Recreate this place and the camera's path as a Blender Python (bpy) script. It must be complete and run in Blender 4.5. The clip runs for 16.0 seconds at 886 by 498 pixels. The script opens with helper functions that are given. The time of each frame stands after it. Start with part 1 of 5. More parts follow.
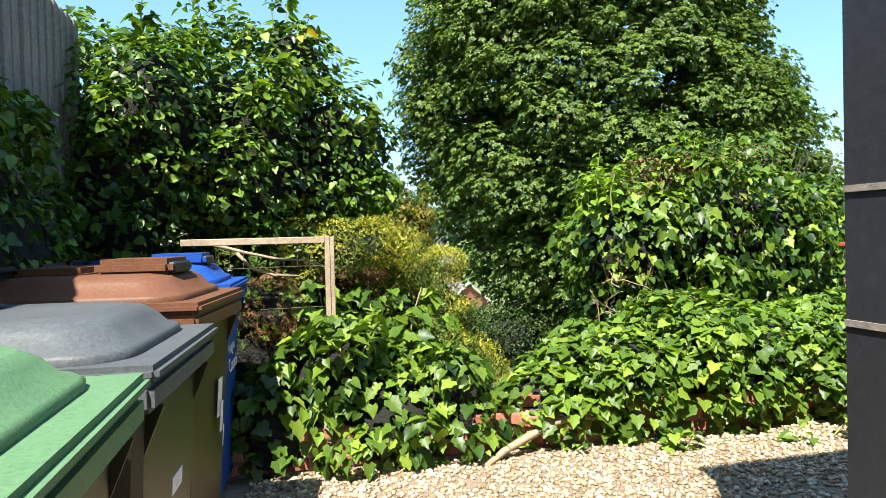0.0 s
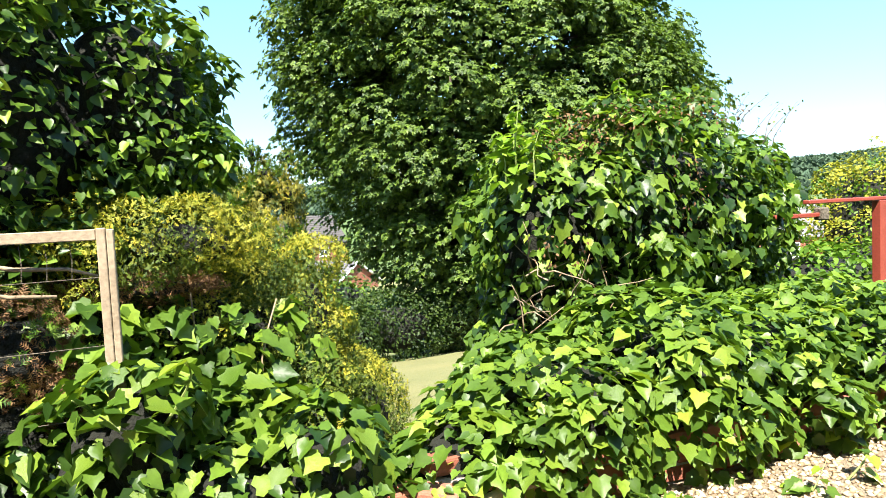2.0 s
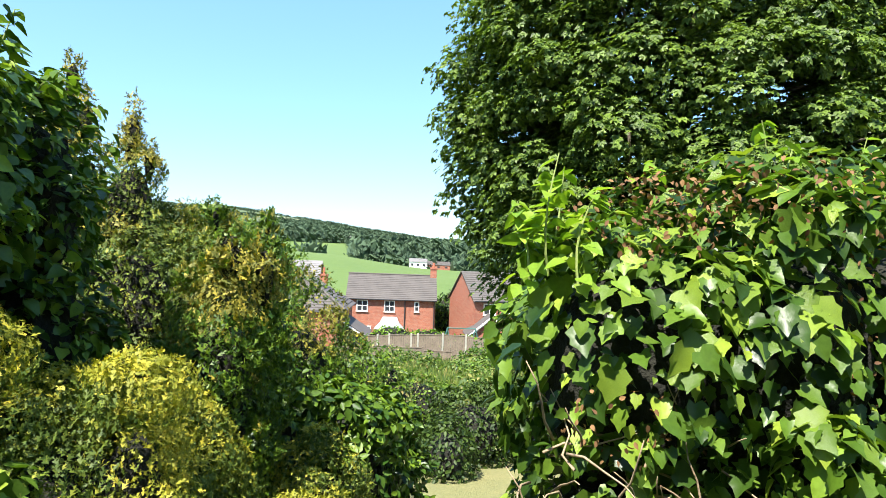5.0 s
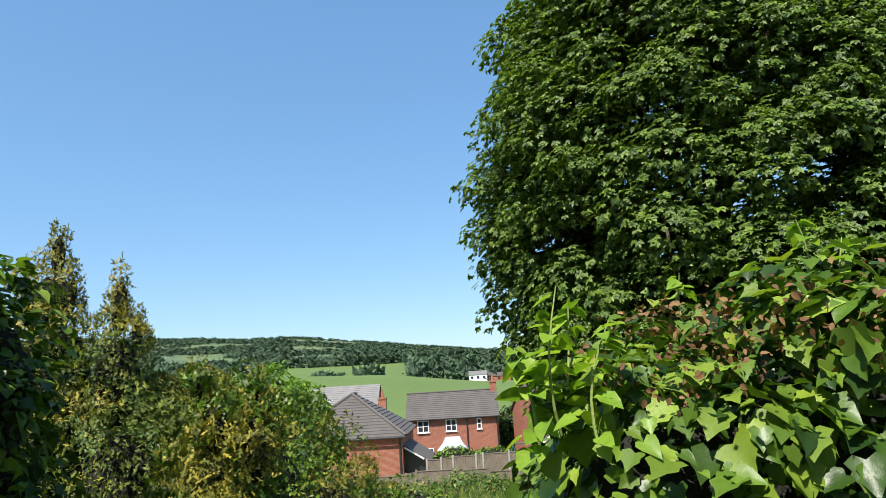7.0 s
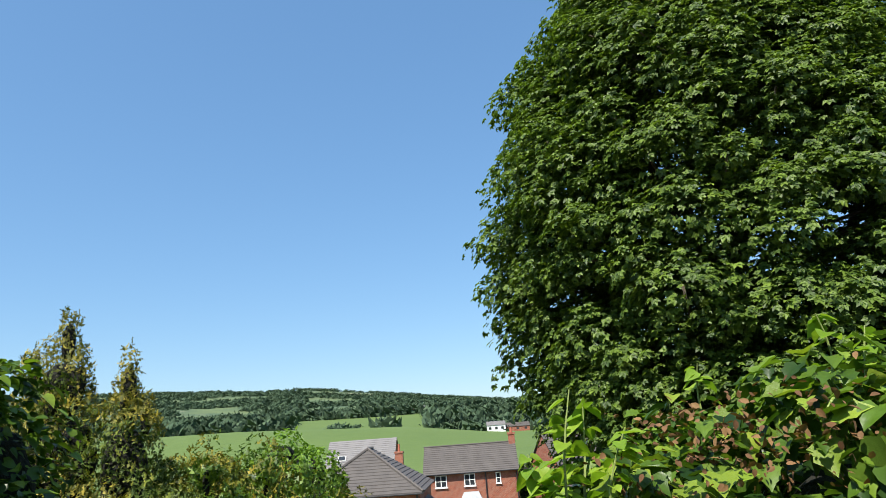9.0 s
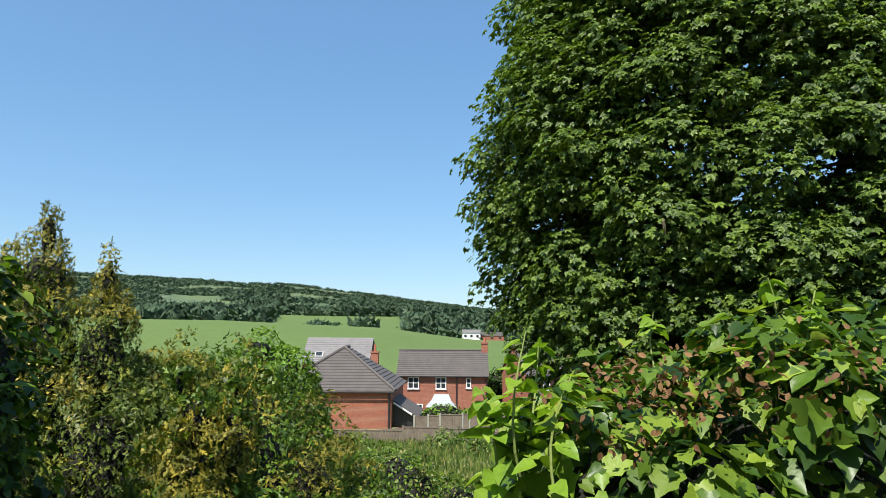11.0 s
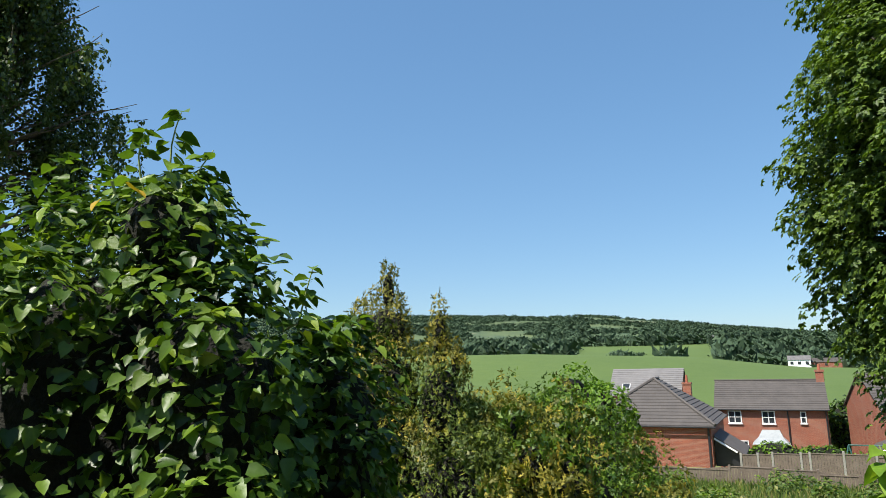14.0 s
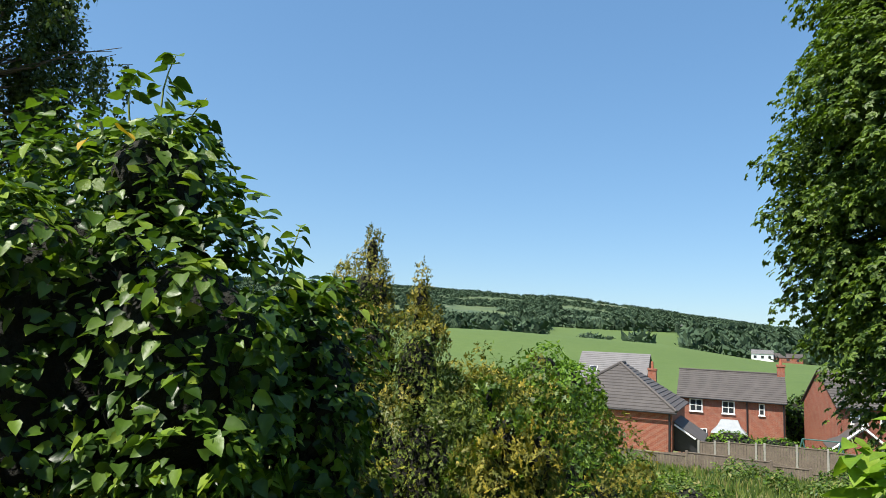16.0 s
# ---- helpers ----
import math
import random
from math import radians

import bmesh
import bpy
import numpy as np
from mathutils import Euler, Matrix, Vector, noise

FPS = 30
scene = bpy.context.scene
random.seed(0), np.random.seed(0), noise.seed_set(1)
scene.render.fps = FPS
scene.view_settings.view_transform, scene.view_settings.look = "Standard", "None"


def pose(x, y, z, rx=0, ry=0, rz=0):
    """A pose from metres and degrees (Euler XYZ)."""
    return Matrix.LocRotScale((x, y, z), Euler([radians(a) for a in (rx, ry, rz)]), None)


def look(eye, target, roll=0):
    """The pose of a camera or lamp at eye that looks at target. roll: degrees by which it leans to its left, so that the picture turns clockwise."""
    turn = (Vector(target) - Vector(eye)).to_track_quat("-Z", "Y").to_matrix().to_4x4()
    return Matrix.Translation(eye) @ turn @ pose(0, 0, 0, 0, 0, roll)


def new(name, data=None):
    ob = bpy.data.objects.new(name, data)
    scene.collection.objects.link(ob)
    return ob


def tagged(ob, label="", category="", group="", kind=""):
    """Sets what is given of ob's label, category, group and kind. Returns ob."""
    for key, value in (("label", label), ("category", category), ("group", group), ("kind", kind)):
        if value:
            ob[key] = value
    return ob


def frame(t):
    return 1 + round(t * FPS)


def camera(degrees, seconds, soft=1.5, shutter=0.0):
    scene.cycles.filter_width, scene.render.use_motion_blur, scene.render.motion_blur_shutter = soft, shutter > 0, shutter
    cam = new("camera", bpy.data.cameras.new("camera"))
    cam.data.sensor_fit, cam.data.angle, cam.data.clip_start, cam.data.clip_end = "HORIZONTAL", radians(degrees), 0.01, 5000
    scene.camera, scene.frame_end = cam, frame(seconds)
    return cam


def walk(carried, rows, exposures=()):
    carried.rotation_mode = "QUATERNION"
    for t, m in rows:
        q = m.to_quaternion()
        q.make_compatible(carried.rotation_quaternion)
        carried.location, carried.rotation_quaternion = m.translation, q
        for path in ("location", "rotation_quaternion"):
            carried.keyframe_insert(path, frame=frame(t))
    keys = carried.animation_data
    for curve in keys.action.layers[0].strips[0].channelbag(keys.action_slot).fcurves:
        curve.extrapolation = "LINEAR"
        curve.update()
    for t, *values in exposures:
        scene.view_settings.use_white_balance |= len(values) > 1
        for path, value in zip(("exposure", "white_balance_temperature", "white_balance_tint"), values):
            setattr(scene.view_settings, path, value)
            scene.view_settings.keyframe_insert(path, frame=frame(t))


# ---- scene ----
cam = camera(67.2, 16.0, 0.5)
PATH = [
    (0, (-0.015, -0.11, 1.24), (0.435, 1.839, 1.2), -1.4),
    (0.5, (0.064, 0.221, 1.228), (0.501, 2.171, 1.147), -2.0),
    (1, (0.2, 0.564, 1.238), (0.615, 2.515, 1.089), -1.5),
    (1.5, (0.27, 0.89, 1.243), (0.873, 2.791, 1.096), -2.6),
    (2, (0.399, 1.201, 1.268), (1.158, 3.047, 1.145), -2.7),
    (2.5, (0.65, 1.47, 1.314), (1.344, 3.344, 1.231), -2.7),
    (3, (0.879, 1.682, 1.324), (1.629, 3.534, 1.224), -3.0),
    (3.5, (1.102, 1.951, 1.349), (1.899, 3.785, 1.301), -2.8),
    (4, (1.342, 2.158, 1.349), (1.988, 4.049, 1.265), -4.3),
    (4.2, (1.48, 2.246, 1.371), (1.985, 4.18, 1.327), -3.7),
    (6.3, (2.085, 2.683, 1.55), (1.904, 4.667, 1.726), 3.3),
    (6.5, (2.08, 2.756, 1.563), (1.894, 4.733, 1.808), -1.0),
    (7, (2.139, 2.768, 1.635), (2.1, 4.731, 2.02), -3.5),
    (7.5, (2.063, 2.933, 1.689), (2.021, 4.886, 2.116), -2.3),
    (8, (2.063, 2.935, 1.732), (1.959, 4.869, 2.231), -1.8),
    (8.5, (2.128, 2.845, 1.797), (2.009, 4.775, 2.308), -1.5),
    (9, (2.171, 2.768, 1.804), (2.099, 4.695, 2.332), -4.3),
    (9.5, (2.212, 2.673, 1.814), (2.074, 4.614, 2.278), -1.1),
    (9.7, (2.211, 2.659, 1.816), (2.147, 4.646, 2.041), 2.3),
    (11.8, (2.232, 2.762, 1.912), (2.128, 4.736, 2.217), -2.6),
    (12, (2.22, 2.784, 1.907), (2.051, 4.751, 2.227), -3.1),
    (12.5, (2.181, 2.824, 1.908), (1.799, 4.755, 2.264), -3.5),
    (13, (2.164, 2.781, 1.925), (1.578, 4.657, 2.296), -2.0),
    (13.5, (2.13, 2.764, 1.936), (1.373, 4.573, 2.327), -1.6),
    (14, (2.096, 2.774, 1.935), (1.22, 4.536, 2.291), -1.1),
    (14.5, (2.055, 2.776, 1.937), (1.065, 4.474, 2.304), -0.6),
    (15, (2.027, 2.761, 1.945), (0.931, 4.392, 2.314), 0.4),
    (15.5, (2.023, 2.762, 1.943), (0.944, 4.413, 2.275), 1.4),
    (16, (2.047, 2.774, 1.923), (1.224, 4.576, 2.197), 2.8),
]

EXPOSURES = [(0.0, 1.62), (2.0, 1.88), (4.2, 1.85), (6.3, 1.15), (7.2, 0.9), (9.0, 0.84), (12.0, 0.78), (15.0, 0.66), (16.0, 0.76)]
walk(cam, [(t, look(eye, target, roll)) for t, eye, target, roll in PATH], EXPOSURES)

# ---- light ----
SUN_EL, SUN_AZ = radians(57), math.atan2(-0.48, -0.877)   # azimuth from +y towards +x
sun_dir = Vector((math.sin(SUN_AZ) * math.cos(SUN_EL), math.cos(SUN_AZ) * math.cos(SUN_EL), math.sin(SUN_EL)))
world = bpy.data.worlds.new("world")
scene.world = world
world.use_nodes = True
wn = world.node_tree.nodes
wn.clear()
sky = wn.new("ShaderNodeTexSky")
sky.sky_type = "NISHITA"
sky.sun_disc = False
sky.sun_elevation = SUN_EL
sky.sun_rotation = SUN_AZ
sky.altitude = 100
sky.air_density = 1.0
sky.dust_density = 0.7
sky.ozone_density = 5.0
bg = wn.new("ShaderNodeBackground")
bg.inputs["Strength"].default_value = 0.15
wo = wn.new("ShaderNodeOutputWorld")
gam = wn.new("ShaderNodeGamma")
gam.inputs[1].default_value = 0.55
sat = wn.new("ShaderNodeHueSaturation")
sat.inputs["Saturation"].default_value = 1.38
tint = wn.new("ShaderNodeMix")
tint.data_type, tint.blend_type = "RGBA", "MULTIPLY"
tint.inputs[0].default_value = 1.0
tint.inputs[7].default_value = (1.13, 1.29, 1.39, 1)
world.node_tree.links.new(sky.outputs[0], gam.inputs[0])
world.node_tree.links.new(gam.outputs[0], sat.inputs["Color"])
world.node_tree.links.new(sat.outputs[0], tint.inputs[6])
world.node_tree.links.new(tint.outputs[2], bg.inputs[0])
world.node_tree.links.new(bg.outputs[0], wo.inputs[0])
sun = new("sun", bpy.data.lights.new("sun", "SUN"))
sun.data.energy = 5.0
sun.data.angle = radians(0.53)
sun.data.color = (1.0, 0.95, 0.86)
sun.matrix_world = look(tuple(sun_dir * 40), (0, 0, 0))


# ---- materials ----
def nodes_of(name):
    m = bpy.data.materials.new(name)
    m.use_nodes = True
    nt = m.node_tree
    b = nt.nodes["Principled BSDF"]
    return m, nt, b


def ramp(nt, fac, stops):
    r = nt.nodes.new("ShaderNodeValToRGB")
    e = r.color_ramp.elements
    while len(e) < len(stops):
        e.new(0.5)
    for k, (p, c) in enumerate(stops):
        e[k].position = p
        e[k].color = (*c, 1)
    nt.links.new(fac, r.inputs[0])
    return r.outputs[0]


def noise_tex(nt, scale, detail=4, coord="Object", rough=0.6):
    tc = nt.nodes.new("ShaderNodeTexCoord")
    n = nt.nodes.new("ShaderNodeTexNoise")
    n.inputs["Scale"].default_value = scale
    n.inputs["Detail"].default_value = detail
    n.inputs["Roughness"].default_value = rough
    nt.links.new(tc.outputs[coord], n.inputs["Vector"])
    return n.outputs["Fac"]


def mixc(nt, fac, a, b, mode="MIX"):
    m = nt.nodes.new("ShaderNodeMix")
    m.data_type = "RGBA"
    m.blend_type = mode
    for sock, v in ((m.inputs[0], fac), (m.inputs[6], a), (m.inputs[7], b)):
        if isinstance(v, (int, float)):
            sock.default_value = v
        elif isinstance(v, tuple):
            sock.default_value = (*v, 1)
        else:
            nt.links.new(v, sock)
    return m.outputs[2]


def bump(nt, b, height, strength=0.4, dist=0.01):
    n = nt.nodes.new("ShaderNodeBump")
    n.inputs["Strength"].default_value = strength
    n.inputs["Distance"].default_value = dist
    nt.links.new(height, n.inputs["Height"])
    nt.links.new(n.outputs[0], b.inputs["Normal"])


def plain(name, c1, c2, rough=0.6, scale=6.0, fine=60.0, bmp=0.3, metal=0.0, dist=0.004):
    """Two-scale mottled surface."""
    m, nt, b = nodes_of(name)
    n1, n2 = noise_tex(nt, scale), noise_tex(nt, fine, 3)
    col = ramp(nt, n1, [(0.3, c1), (0.7, c2)])
    col = mixc(nt, 0.35, col, ramp(nt, n2, [(0.3, tuple(v * 0.6 for v in c1)), (0.7, tuple(min(1, v * 1.25) for v in c2))]))
    nt.links.new(col, b.inputs["Base Color"])
    b.inputs["Roughness"].default_value = rough
    b.inputs["Metallic"].default_value = metal
    bump(nt, b, n2, bmp, dist)
    return m


def leaf_material(name, dark, light, rough=0.38, trans=0.3, warm=None, warm_share=0.0, piece=False):
    """Leaf: per-leaf colour, blotches, gloss and light passing through."""
    m, nt, b = nodes_of(name)
    if piece:
        rnd = nt.nodes.new("ShaderNodeObjectInfo").outputs["Random"]
    else:
        rnd = nt.nodes.new("ShaderNodeNewGeometry").outputs["Random Per Island"]
    stops = [(0.0, dark), (0.55, tuple((a + c) / 2 for a, c in zip(dark, light))), (0.97 - warm_share, light)]
    if warm:
        stops.append((1.0 - warm_share * 0.5, warm))
    col = ramp(nt, rnd, stops)
    n = noise_tex(nt, 45, 3)
    col = mixc(nt, 0.5, col, ramp(nt, n, [(0.3, (0.55, 0.55, 0.55)), (0.65, (1.0, 1.0, 1.0))]), "MULTIPLY")
    n2 = noise_tex(nt, 1.7, 2)
    col = mixc(nt, 0.6, col, ramp(nt, n2, [(0.35, (0.7, 0.75, 0.8)), (0.65, (1.0, 1.0, 0.9))]), "MULTIPLY")
    nt.links.new(col, b.inputs["Base Color"])
    b.inputs["Roughness"].default_value = rough
    b.inputs["Specular IOR Level"].default_value = 0.3
    bump(nt, b, n, 0.35, 0.004)
    t = nt.nodes.new("ShaderNodeBsdfTranslucent")
    nt.links.new(mixc(nt, 1.0, col, (1.5, 1.6, 0.6), "MULTIPLY"), t.inputs["Color"])
    mx = nt.nodes.new("ShaderNodeMixShader")
    mx.inputs[0].default_value = trans
    nt.links.new(b.outputs[0], mx.inputs[1])
    nt.links.new(t.outputs[0], mx.inputs[2])
    nt.links.new(mx.outputs[0], nt.nodes["Material Output"].inputs["Surface"])
    return m


def brick_material(name, scale=1.0):
    """Brick courses for far walls, at real size, on wall coordinates."""
    m, nt, b = nodes_of(name)
    tc = nt.nodes.new("ShaderNodeTexCoord")
    sep = nt.nodes.new("ShaderNodeSeparateXYZ")
    nt.links.new(tc.outputs["Object"], sep.inputs[0])
    add = nt.nodes.new("ShaderNodeMath")
    nt.links.new(sep.outputs[0], add.inputs[0])
    nt.links.new(sep.outputs[1], add.inputs[1])
    com = nt.nodes.new("ShaderNodeCombineXYZ")
    nt.links.new(add.outputs[0], com.inputs[0])
    nt.links.new(sep.outputs[2], com.inputs[1])
    t = nt.nodes.new("ShaderNodeTexBrick")
    nt.links.new(com.outputs[0], t.inputs["Vector"])
    t.inputs["Color1"].default_value = (0.30, 0.085, 0.045, 1)
    t.inputs["Color2"].default_value = (0.21, 0.055, 0.032, 1)
    t.inputs["Mortar"].default_value = (0.33, 0.22, 0.16, 1)
    t.inputs["Scale"].default_value = 1.0
    t.inputs["Brick Width"].default_value = 0.225
    t.inputs["Row Height"].default_value = 0.075
    t.inputs["Mortar Size"].default_value = 0.008
    n = noise_tex(nt, 0.9, 4)
    col = mixc(nt, 0.6, t.outputs[0], ramp(nt, n, [(0.3, (0.75, 0.72, 0.7)), (0.7, (1.1, 1.05, 1.0))]), "MULTIPLY")
    nt.links.new(col, b.inputs["Base Color"])
    b.inputs["Roughness"].default_value = 0.85
    return m


def tile_material(name, c1, c2):
    m, nt, b = nodes_of(name)
    n, n2 = noise_tex(nt, 1.2, 4), noise_tex(nt, 14, 3)
    info = nt.nodes.new("ShaderNodeNewGeometry")
    col = mixc(nt, 0.5, ramp(nt, n, [(0.3, c1), (0.7, c2)]), ramp(nt, n2, [(0.3, c1), (0.7, c2)]))
    col = mixc(nt, 0.5, col, ramp(nt, info.outputs["Random Per Island"], [(0.0, (0.75, 0.75, 0.75)), (1.0, (1.15, 1.1, 1.05))]), "MULTIPLY")
    nt.links.new(col, b.inputs["Base Color"])
    b.inputs["Roughness"].default_value = 0.8
    return m


MAT = {
    "ivy": leaf_material("ivy_leaf_green", (0.040, 0.090, 0.012), (0.190, 0.30, 0.030), 0.42, 0.28, (0.26, 0.34, 0.04), 0.08),
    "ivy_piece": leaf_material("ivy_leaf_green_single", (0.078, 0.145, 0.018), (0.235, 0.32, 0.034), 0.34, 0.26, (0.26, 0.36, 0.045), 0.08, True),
    "ivy_dark": leaf_material("ivy_leaf_deep", (0.012, 0.036, 0.007), (0.085, 0.16, 0.015), 0.38, 0.24),
    "ivy_pale": leaf_material("ivy_leaf_young", (0.16, 0.28, 0.025), (0.30, 0.42, 0.05), 0.4, 0.35),
    "yellow": leaf_material("ivy_leaf_yellowed", (0.55, 0.33, 0.02), (0.65, 0.42, 0.03), 0.5, 0.3),
    "dead": leaf_material("leaf_dead_brown", (0.12, 0.055, 0.025), (0.27, 0.15, 0.06), 0.75, 0.15),
    "sycamore": leaf_material("sycamore_leaf", (0.034, 0.07, 0.014), (0.17, 0.255, 0.034), 0.5, 0.28),
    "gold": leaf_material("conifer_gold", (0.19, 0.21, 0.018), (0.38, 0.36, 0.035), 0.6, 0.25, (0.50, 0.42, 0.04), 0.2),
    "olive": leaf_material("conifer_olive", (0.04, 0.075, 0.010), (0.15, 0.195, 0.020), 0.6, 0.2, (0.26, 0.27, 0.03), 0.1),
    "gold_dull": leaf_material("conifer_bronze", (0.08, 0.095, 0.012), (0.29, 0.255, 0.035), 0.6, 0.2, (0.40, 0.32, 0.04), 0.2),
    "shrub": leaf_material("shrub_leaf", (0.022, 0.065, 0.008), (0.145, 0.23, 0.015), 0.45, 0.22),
    "lime": leaf_material("sapling_leaf", (0.08, 0.17, 0.015), (0.20, 0.33, 0.035), 0.45, 0.35),
    "birch": leaf_material("birch_leaf", (0.03, 0.06, 0.016), (0.085, 0.125, 0.03), 0.45, 0.22),
    "hedge": leaf_material("hedge_leaf", (0.012, 0.032, 0.006), (0.06, 0.10, 0.012), 0.55, 0.2),
    "scrub": leaf_material("scrub_leaf", (0.06, 0.11, 0.025), (0.20, 0.25, 0.05), 0.6, 0.25, (0.30, 0.26, 0.10), 0.16),
    # Far greens are paled and blued: distance haze put into the colour.
    "wood_far": leaf_material("far_woodland", (0.045, 0.08, 0.045), (0.078, 0.12, 0.062), 0.95, 0.0),
    # Near-black, so that gaps between the leaves read as shade.
    "core": plain("inner_shade_black", (0.005, 0.006, 0.003), (0.012, 0.012, 0.006), 0.95, 9, 50, 0.8, 0, 0.03),
    "bark": plain("bark_grey_brown", (0.07, 0.055, 0.04), (0.17, 0.14, 0.10), 0.9, 5, 40, 0.9, 0, 0.02),
    "bark_birch": plain("bark_birch", (0.10, 0.09, 0.08), (0.5, 0.48, 0.44), 0.8, 3, 20, 0.6, 0, 0.01),
    "stem": plain("ivy_stem", (0.20, 0.14, 0.08), (0.36, 0.27, 0.17), 0.85, 12, 70, 0.8),
    "stem_green": plain("green_stem", (0.16, 0.22, 0.05), (0.28, 0.33, 0.10), 0.6, 12, 70, 0.3),
    "timber": plain("weathered_timber", (0.22, 0.16, 0.10), (0.42, 0.33, 0.22), 0.85, 7, 55, 0.6),
    "fence": plain("fence_grey_timber", (0.13, 0.11, 0.09), (0.30, 0.26, 0.21), 0.9, 4, 45, 0.7),
    "fence_far": plain("far_fence_timber", (0.11, 0.085, 0.065), (0.19, 0.15, 0.115), 0.9, 2, 12, 0.4),
    "concrete": plain("concrete_post", (0.22, 0.21, 0.18), (0.34, 0.32, 0.28), 0.9, 4, 30, 0.4),
    "mortar": plain("mortar", (0.22, 0.19, 0.16), (0.36, 0.32, 0.27), 0.95, 15, 90, 0.8),
    "house_brick": brick_material("far_house_brick"),
    "roof": tile_material("roof_tiles_grey_brown", (0.06, 0.053, 0.05), (0.11, 0.097, 0.09)),
    "roof2": tile_material("roof_tiles_slate", (0.13, 0.125, 0.125), (0.21, 0.20, 0.20)),
    "white": plain("white_paint", (0.72, 0.72, 0.70), (0.84, 0.84, 0.82), 0.5, 3, 20, 0.1),
    "lead": plain("lead_grey_roof", (0.24, 0.26, 0.27), (0.36, 0.38, 0.39), 0.6, 3, 20, 0.2),
    "black": plain("black_plastic", (0.012, 0.012, 0.014), (0.025, 0.025, 0.028), 0.45, 5, 60, 0.2),
    "dark_wall": plain("dark_painted_wall", (0.012, 0.013, 0.015), (0.022, 0.023, 0.026), 0.6, 3, 40, 0.3),
    "rail_red": plain("red_oxide_paint", (0.22, 0.035, 0.02), (0.33, 0.06, 0.035), 0.5, 6, 60, 0.3),
    "bin_green": plain("bin_green_plastic", (0.075, 0.16, 0.08), (0.105, 0.205, 0.10), 0.5, 4, 120, 0.25),
    "bin_grey": plain("bin_grey_plastic", (0.055, 0.063, 0.068), (0.09, 0.10, 0.105), 0.5, 4, 120, 0.25),
    "bin_brown": plain("bin_brown_plastic", (0.10, 0.042, 0.022), (0.15, 0.066, 0.035), 0.5, 4, 120, 0.25),
    "bin_blue": plain("bin_blue_plastic", (0.008, 0.045, 0.21), (0.014, 0.07, 0.30), 0.5, 4, 120, 0.2),
    "bin_olive": plain("bin_dark_green_plastic", (0.012, 0.014, 0.008), (0.020, 0.023, 0.012), 0.38, 4, 120, 0.2),
    "bin_dkbrown": plain("bin_brown_body_plastic", (0.028, 0.016, 0.008), (0.05, 0.029, 0.013), 0.36, 4, 120, 0.2),
    "print": plain("white_print", (0.6, 0.6, 0.6), (0.75, 0.75, 0.75), 0.6, 8, 80, 0.1),
    "rubber": plain("tyre_rubber", (0.015, 0.015, 0.015), (0.03, 0.03, 0.03), 0.8, 8, 80, 0.3),
}


def glass_material():
    m, nt, b = nodes_of("window_glass")
    b.inputs["Base Color"].default_value = (0.03, 0.035, 0.04, 1)
    b.inputs["Roughness"].default_value = 0.04
    return m


for key in ("bin_green", "bin_grey", "bin_brown", "bin_blue", "bin_olive", "bin_dkbrown"):
    MAT[key].node_tree.nodes["Principled BSDF"].inputs["Specular IOR Level"].default_value = 0.22
MAT["glass"] = glass_material()


def brick_piece_material():
    m, nt, b = nodes_of("garden_brick")
    rnd = nt.nodes.new("ShaderNodeObjectInfo").outputs["Random"]
    col = ramp(nt, rnd, [(0.0, (0.27, 0.085, 0.05)), (0.5, (0.36, 0.13, 0.08)), (1.0, (0.42, 0.19, 0.13))])
    n, n2 = noise_tex(nt, 9, 5), noise_tex(nt, 70, 3)
    col = mixc(nt, 0.8, col, ramp(nt, n, [(0.3, (0.55, 0.55, 0.5)), (0.65, (1.1, 1.08, 1.05))]), "MULTIPLY")
    nt.links.new(col, b.inputs["Base Color"])
    b.inputs["Roughness"].default_value = 0.92
    bump(nt, b, n2, 0.7, 0.006)
    return m


MAT["brick"] = brick_piece_material()


def stone_material():
    m, nt, b = nodes_of("gravel_stones")
    rnd = nt.nodes.new("ShaderNodeNewGeometry").outputs["Random Per Island"]
    col = ramp(nt, rnd, [(0.0, (0.19, 0.125, 0.07)), (0.35, (0.42, 0.29, 0.16)), (0.7, (0.55, 0.41, 0.25)), (1.0, (0.64, 0.55, 0.41))])
    n = noise_tex(nt, 60, 3)
    col = mixc(nt, 0.5, col, ramp(nt, n, [(0.3, (0.7, 0.7, 0.7)), (0.7, (1.05, 1.05, 1.05))]), "MULTIPLY")
    nt.links.new(col, b.inputs["Base Color"])
    b.inputs["Roughness"].default_value = 0.8
    bump(nt, b, n, 0.4, 0.003)
    return m


MAT["stone"] = stone_material()


